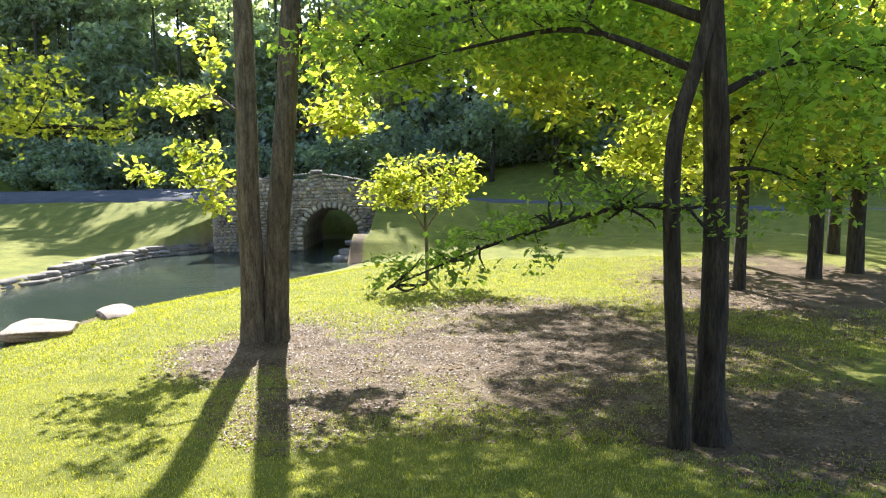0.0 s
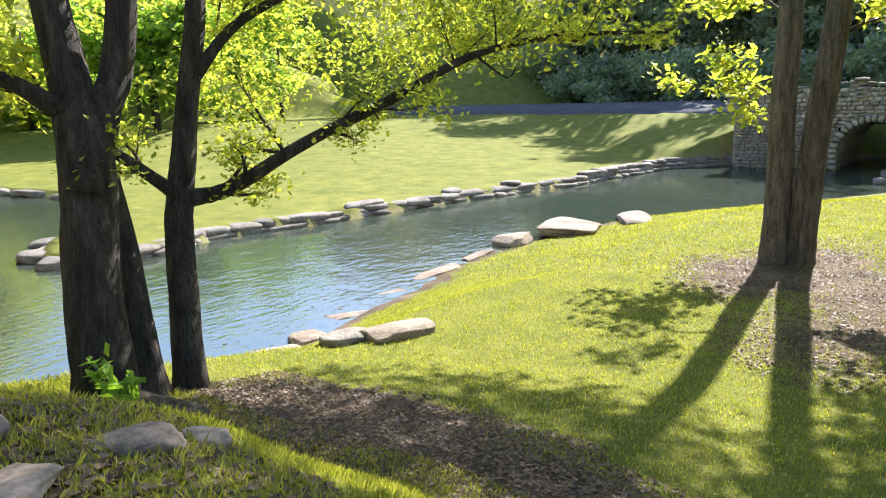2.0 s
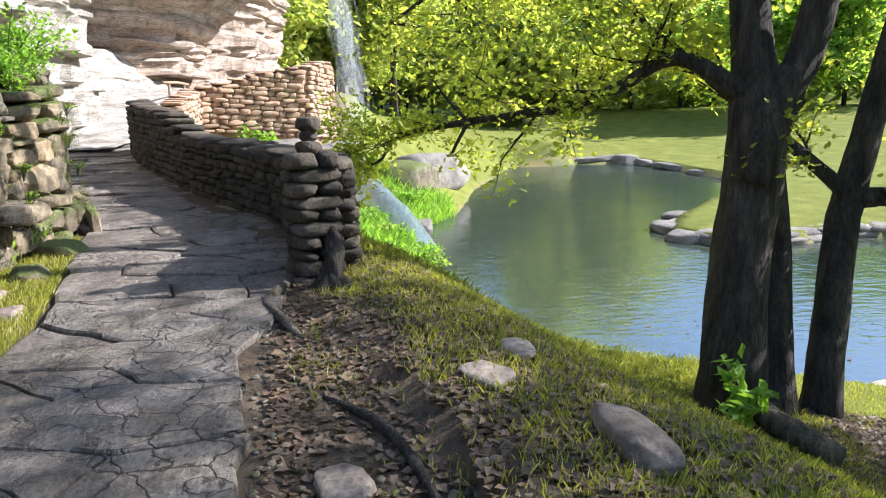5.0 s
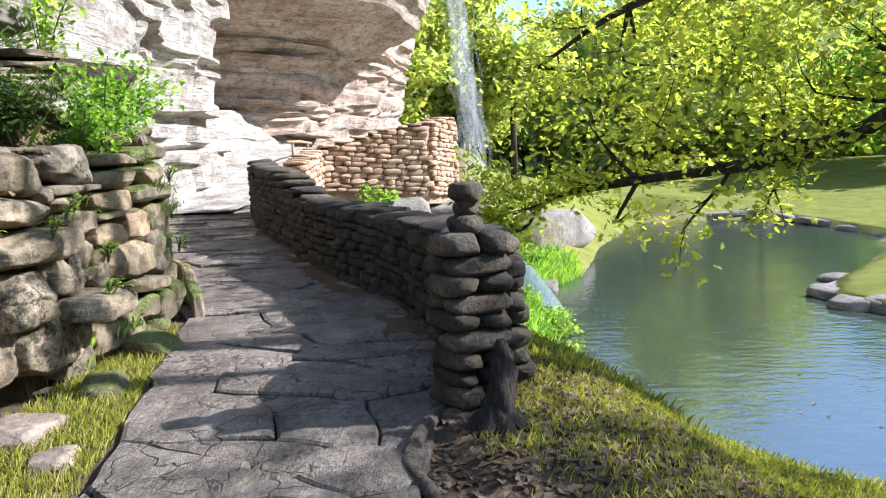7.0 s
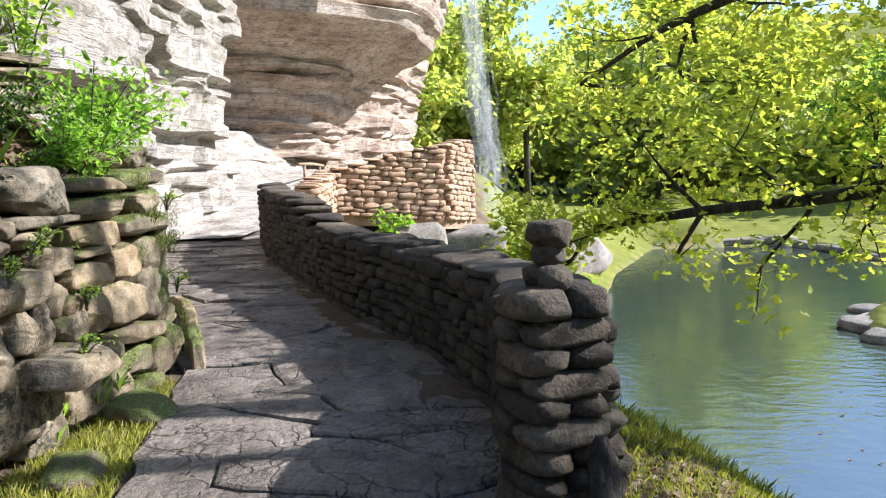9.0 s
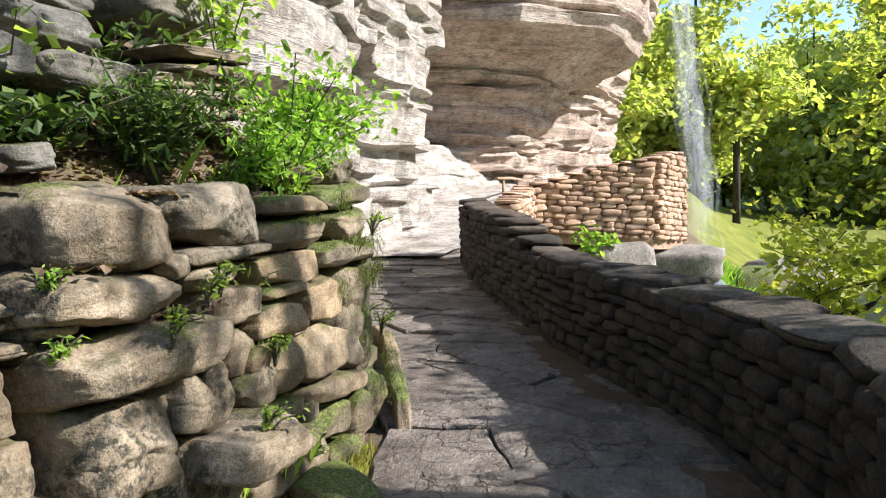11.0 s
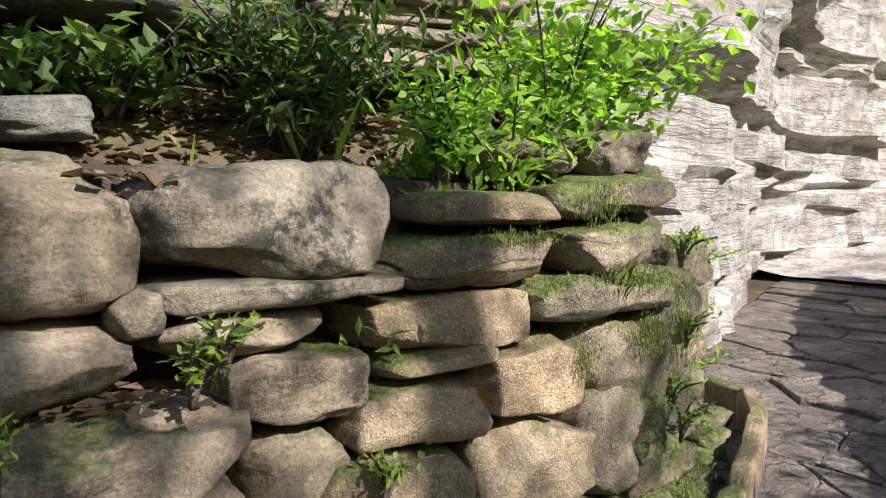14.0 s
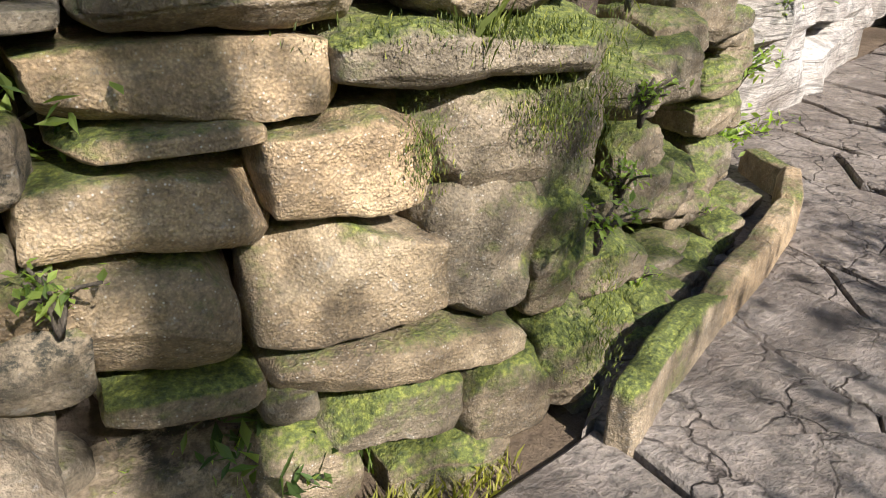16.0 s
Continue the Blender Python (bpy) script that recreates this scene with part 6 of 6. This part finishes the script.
# ---- falling water ----
fall = thing("waterfall", "thin white waterfall dropping from the overhang into the pool", "waterfall", (-40, 0, -1.25))
to_f = Matrix.Translation((40, 0, 1.25))
for k in range(26):
    x0, y0 = -40.5 + random.gauss(0, 0.25), -0.9 + random.gauss(0, 0.3)
    top_z, low_z = 14.5, random.uniform(1.6, 6)
    w = random.uniform(0.03, 0.12)
    vv, vf = [], []
    for j in range(14):
        t = j / 13
        zz = top_z + (low_z - top_z) * t
        sx, wy = x0 + 0.1 * math.sin(j + k), y0 + 0.5 * t + 0.12 * math.sin(j * 1.7 + k * 2) + 0.5 * t * t
        ww = w * (1 + 1.2 * t)
        vv += [(sx - 0.3 * ww, wy - ww, zz), (sx + 0.3 * ww, wy + ww, zz)]
        if j:
            vf.append((2 * j - 2, 2 * j - 1, 2 * j + 1, 2 * j))
    part("strand", mesh_of("strand", vv, vf, SPRAY), fall, "", to_f)
strips = []
for k in range(240):
    o, lag = random.gauss(0, 0.42), random.uniform(-0.25, 0.25)
    w = random.uniform(0.02, 0.07)
    vv, vf = [], []
    for j in range(12):
        t = j / 11
        fan = o * (0.5 + 1.1 * t)
        xx, yy = -37.6 + (5.6 + lag) * t + 0.5 * fan, -2.3 + (4.6 + lag) * t + 0.8 * fan
        zz = 3.2 - 1.0 * t - 3.5 * t * t + 0.06 * math.sin(j * 2 + k) - abs(o) * 0.5 + random.gauss(0, 0.05)
        vv += [(xx - w * 0.5, yy + w * 0.5, zz + w), (xx + w * 0.5, yy - w * 0.5, zz - w)]
        if j:
            vf.append((2 * j - 2, 2 * j - 1, 2 * j + 1, 2 * j))
    strips.append((vv, vf))
v, f = join(strips)
part("cascade", mesh_of("cascade", v, f, FOAM), fall, "", to_f)["kind"] = "stuff"
for i, (x, y, w, d, h, z) in enumerate(((-40, -2.4, 4, 3, 3.2, 1.6), (-37.5, -1.6, 3, 2.6, 2.6, 0.6), (-34.6, 0.6, 2.2, 1.6, 2.2, -0.6), (-42, 2, 4, 4, 2.2, 0.4), (-36, 2.9, 1.4, 1.2, 0.7, -1.2), (-31, -1.2, 3.5, 2.2, 1.4, 2.6), (-28, -2.6, 2.6, 2.0, 1.2, 3.0), (-46, 4, 6, 3, 2.4, 0.3))):
    lone_rock(x, y, w, d, h, 520 + i, BANKSTONE if i > 3 else MOSSY, "wet mossy rock under the waterfall", 20 * i, 0.5, z, 3, 0.03, "rocks below the fall")

# wooden rail on the bay's terrace
rail = thing("wooden_rail", "low rough wooden rail on the rock terrace", "rail", (-28.6, -6, 4.9))
for x in (-1.0, 1.0):
    v, f = tube([(x, 0, -0.2), (x, 0, 0.75)], [0.05, 0.045], 8)
    part("post", mesh_of("post", v, f, WOOD), rail)
v, f = tube([(-1.6, 0, 0.72), (0, 0.02, 0.76), (1.7, 0, 0.73)], [0.05, 0.055, 0.05], 8)
part("bar", mesh_of("bar", v, f, WOOD), rail)


# ---- plants ----
def shrub(name, label, x, y, z, wide, tall, leaf, size, count, seed, stems=6, long=1.6, lean=(0, 0), group=""):
    """Thin stems from one root, with leaves along them."""
    r = random.Random(seed)
    t = thing(name, label, "plant", (x, y, z), group)
    out, pts = [], []
    for _ in range(stems):
        ex, ey, ez = r.gauss(0, wide * 0.45) + lean[0], r.gauss(0, wide * 0.45) + lean[1], tall * r.uniform(0.55, 1.0)
        line = [(0, 0, -0.05, 0.008), (ex * 0.35, ey * 0.35, ez * 0.55, 0.006), (ex, ey, ez, 0.003)]
        out.append(limb(line, 4, 3, 0.0))
        s = spline(line, 8)
        for _ in range(count // stems):
            k = r.randrange(len(s) // 3, len(s))
            pts.append((s[k, 0] + r.gauss(0, wide * 0.14), s[k, 1] + r.gauss(0, wide * 0.14), s[k, 2] + r.gauss(0, tall * 0.07)))
    v, f = join(out)
    part("stem", mesh_of("stem", v, f, BARK), t)["kind"] = "stuff"
    part("leaves", leaf_mesh("leaves", np.array(pts), size, leaf, 0.6, long), t)["kind"] = "stuff"
    return t


shrub("shrub", "bright lime-green leafy shrub on top of the wall", -9.3, -2.75, 5.2, 0.7, 0.8, LEAF_LIME, 0.047, 1800, 1, 26, 1.35, (-0.1, 0.1))
shrub("shrub", "yellow-green sprigs hanging over the wall", -8.85, -2.5, 5.12, 0.34, 0.42, LEAF_LIME, 0.034, 420, 2, 12, 1.7, (0, 0.18))
shrub("shrub", "yellow-green weeds trailing between the ferns", -8.6, -2.55, 5.2, 0.34, 0.36, LEAF_LIME, 0.026, 700, 4, 14, 2.2, (0, 0.12))
for i, (x, y, z) in enumerate(((-12.4, -4.25, 4.1), (-12.7, -4.4, 4.5), (-11.6, -3.8, 3.7), (-12.2, -4.15, 3.7))):
    shrub("plant", "green weeds rooted at the foot of the pale cliff", x, y, z, 0.3, 0.4, LEAF_MID, 0.03, 260, 5 + i, 9, 2.4, (0, 0.08), "weeds on the cliff")
shrub("shrub", "tall thin leafy sapling above the wall", -9.4, -3.3, 5.8, 0.7, 1.3, LEAF_MID, 0.06, 380, 3, 9)
for i, (x, y, w, h) in enumerate(((-7.95, -2.75, 0.34, 0.4), (-8.2, -2.8, 0.36, 0.46), (-8.45, -2.8, 0.36, 0.48), (-8.7, -2.85, 0.36, 0.44), (-8.3, -3.0, 0.4, 0.5), (-8.65, -2.65, 0.3, 0.36))):
    shrub("fern", "green feathery ferns on top of the wall, mostly darkened for shade", x, y, height(x, y) - 0.03, w * 1.15, h * 1.2, LEAF_SHADE if i % 3 else LEAF_MID, 0.024, 1700, 10 + i, 26, 3.2, (0, 0.06), "ferns on the wall")
# most vines take the darkened leaf to look shaded by the trees
for i, (x, y, w, h) in enumerate(((-7.1, -3.15, 0.5, 0.3), (-7.45, -3.2, 0.5, 0.3), (-7.75, -3.2, 0.5, 0.32), (-7.3, -3.45, 0.5, 0.3), (-7.9, -3.5, 0.5, 0.4), (-6.5, -3.3, 0.6, 0.4), (-7.6, -3.8, 0.6, 0.5), (-8.6, -3.6, 0.6, 0.5), (-6.9, -3.9, 0.7, 0.5), (-8.3, -4.1, 0.8, 0.6), (-9.0, -4.0, 0.7, 0.6), (-6.2, -3.5, 0.7, 0.5))):
    shrub("plant", "broad-leaved vine creeping over the rocky hillside, mostly darkened for shade", x, y, height(x, y) - 0.02, w, h, LEAF_SHADE if i % 4 else LEAF_MID, 0.062, 210, 30 + i, 12, 1.4, (0, 0.1), "hillside vines")
for i, (x, y, z) in enumerate(((-7.66, -2.2, 4.74), (-7.72, -2.18, 4.8), (-7.28, -2.08, 4.67), (-6.95, -2.3, 4.85), (-6.98, -2.3, 4.6), (-9.5, -2.24, 4.3), (-7.75, -2.0, 4.18), (-10.2, -2.75, 3.75), (-9.55, -2.3, 4.95), (-9.8, -2.5, 4.3), (-10.9, -3.15, 3.8), (-9.75, -2.4, 4.6), (-8.15, -2.2, 4.4))):
    shrub("plant", "small green weed growing from a joint of the wall", x, y, z, 0.11, 0.12, LEAF_LIME if i in (3, 4) else LEAF_MID, 0.016, 90, 50 + i, 7, 2.0, (0, 0.05), "weeds in the wall")
shrub("plant", "broad-leaved green weed at the tree's foot", -7.75, 4.75, height(-7.75, 4.75), 0.45, 0.75, LEAF_LIME, 0.09, 170, 60, 8, 2.2)
for i in range(16):
    x, y = -31 - 8 * random.random(), 0.2 + 2.6 * random.random()
    shrub("shrub", "bright green bushy growth on the slope by the fall", x + (6 if i % 2 else 0), y, height(x + (6 if i % 2 else 0), y) - 0.05, 1.1, 0.7, LEAF_LIME if i % 3 else LEAF_MID, 0.12, 300, 70 + i, 11, 1.8, (0, 0), "growth by the fall")
shrub("shrub", "lime-green bush under the bay wall", -27.4, -3.2, height(-27.4, -3.2) + 0.3, 1.0, 1.7, LEAF_LIME, 0.16, 420, 95, 10)


def blades(name, label, spots, tall, wide, mat):
    """Grass: one bent blade a place."""
    n = len(spots)
    yaw, h = rng.uniform(0, 6.283, n), tall * rng.uniform(0.5, 1.4, n)
    bend = rng.uniform(0.1, 0.75, n) * h
    side = np.stack([-np.sin(yaw), np.cos(yaw), 0 * yaw], 1) * (wide * rng.uniform(0.7, 1.3, n))[:, None]
    ahead = np.stack([np.cos(yaw), np.sin(yaw), 0 * yaw], 1)
    up = np.array([0, 0, 1.0])
    c = np.asarray(spots)
    v = np.stack([c - side, c + side, c + ahead * (bend * 0.35)[:, None] + up * (h * 0.6)[:, None] + side * 0.7, c + ahead * bend[:, None] + up * h[:, None]], 1)
    faces = np.arange(n)[:, None] * 4 + np.array([0, 1, 2, 3])
    return tagged(part(name, mesh_of(name, v, faces, mat, False)), label, "grass", kind="stuff")


def sow(n, x0, x1, y0, y1, bare_limit, keep=None):
    x, y = rng.uniform(x0, x1, n), rng.uniform(y0, y1, n)
    b, wet = cover(x, y)
    h, _, v, k, dn, df = lift(x, y)
    pick = smooth_noise(np.stack([x, y, 0 * x], -1), 2.2, 3) * 0.35 + rng.uniform(0, 0.5, n)
    ok = ~wet & (b - 0.12 + pick * 0.5 < bare_limit) & (v > -1.0) & (y > np.interp(x, TOP_X, TOP_Y) + 0.15)
    if keep is not None:
        ok &= keep(x, y, v, k)
    return np.stack([x, y, h - 0.005], 1)[ok]


blades("grass", "short ragged grass on the bank beside the path", sow(120000, -8.6, 5, 0.6, 6.2, 0.95), 0.055, 0.003, GRASS_MAT)
blades("grass", "sunlit lawn grass", sow(130000, -15, 9, 5, 20, 0.6), 0.05, 0.008, GRASS_MAT)
blades("grass", "lawn grass farther off", sow(80000, -17, 16, 20, 45, 0.6), 0.07, 0.02, GRASS_MAT)
blades("grass", "long bright grass on the bank below the pillar", sow(42000, -16, -8.2, -1.5, 6, 2, lambda x, y, v, k: v > 0.45), 0.09, 0.0045, GRASS_MAT)
blades("grass", "long grass on the slope by the fall", sow(16000, -42, -20, -3, 5, 2, lambda x, y, v, k: v > 0.3), 0.45, 0.02, LEAF_LIME)
gxx, gyy = rng.uniform(-9.3, -4.4, 22000), rng.uniform(-2.3, -1.1, 22000)
gk = np.stack([gxx, gyy, lift(gxx, gyy)[0] + 0.0], 1)[gyy < np.interp(gxx, LOW_X, LOW_Y) - 0.02]
blades("grass", "tufts of grass between the slabs and the boulder wall", gk, 0.06, 0.003, GRASS_MAT)
hx, hy = rng.normal(-8.35, 0.28, 2600), rng.normal(-2.62, 0.1, 2600)
blades("grass", "long drooping grass on top of the wall", np.stack([hx, hy, lift(hx, hy)[0]], 1), 0.24, 0.0035, LEAF_MID)
for i, (x, z, sx, sz, n, tall) in enumerate(((-9.1, 4.87, 0.16, 0.02, 1500, 0.016), (-9.05, 4.84, 0.03, 0.02, 60, 0.1), (-9.28, 4.67, 0.06, 0.04, 900, 0.014), (-8.93, 4.62, 0.03, 0.05, 600, 0.014), (-8.6, 5.03, 0.1, 0.012, 700, 0.014), (-9.45, 4.7, 0.04, 0.12, 500, 0.022), (-9.55, 4.0, 0.05, 0.1, 500, 0.022), (-9.0, 5.12, 0.05, 0.04, 500, 0.018))):
    spots = np.stack([rng.normal(x, sx, n), -2.22 + rng.normal(0, 0.025, n), rng.normal(z, sz, n)], 1)
    blades("moss", "moss and fine grass clinging to the wet stones", spots, tall, 0.0016, MOSS_MAT)


def fallen(n, x0, x1, y0, y1, floor):
    x, y = rng.uniform(x0, x1, n), rng.uniform(y0, y1, n)
    b, wet = cover(x, y)
    h, _, v, k, dn, df = lift(x, y)
    ok = ~wet & (b > floor) & ((y > np.interp(x, TOP_X, TOP_Y) + 0.08) | (k > 0.02))
    return np.stack([x, y, h + 0.012], 1)[ok]


tagged(part("leaf_litter", leaf_mesh("leaf_litter", np.concatenate([fallen(60000, -9, 5, 0, 8, 0.2), fallen(7000, -9.6, -5, -4.2, -2.4, 0.3)]), 0.045, LITTER, 0.25, 1.3)), "dry brown leaves strewn on the bare soil", "leaves", kind="stuff")
tagged(part("leaf_litter", leaf_mesh("leaf_litter", fallen(60000, -9, 14, 7, 36, 0.35), 0.06, LITTER, 0.25, 1.3)), "fallen leaves under the trees", "leaves", kind="stuff")
fx, fy = rng.uniform(-34, -15, 160), rng.uniform(4, 26, 160)
fw = inside(fx, fy, NEAR_SHORE + FAR_SHORE)
tagged(part("leaf_litter", leaf_mesh("leaf_litter", np.stack([fx, fy, 0 * fx + WATER + 0.012], 1)[fw], 0.09, LITTER, 0.03, 1.2)), "yellow leaves floating on the pool", "leaves", kind="stuff")
lx = np.concatenate([rng.normal(c[0], c[3], 45) for c in ((-7.58, -2.4, 5.17, 0.07), (-7.55, -2.2, 4.71, 0.1), (-7.2, -2.3, 4.93, 0.12), (-7.12, -2.65, 5.12, 0.12))])
ly = np.concatenate([rng.normal(c, 0.06, 45) for c in (-2.42, -2.24, -2.3, -2.7)])
lz_ = np.repeat([5.19, 4.72, 4.93, 5.14], 45)
tagged(part("leaf_litter", leaf_mesh("leaf_litter", np.stack([lx, ly, lz_], 1), 0.045, LITTER, 0.3, 1.3)), "dry brown leaves caught on the ledges of the boulder wall", "leaves", kind="stuff")
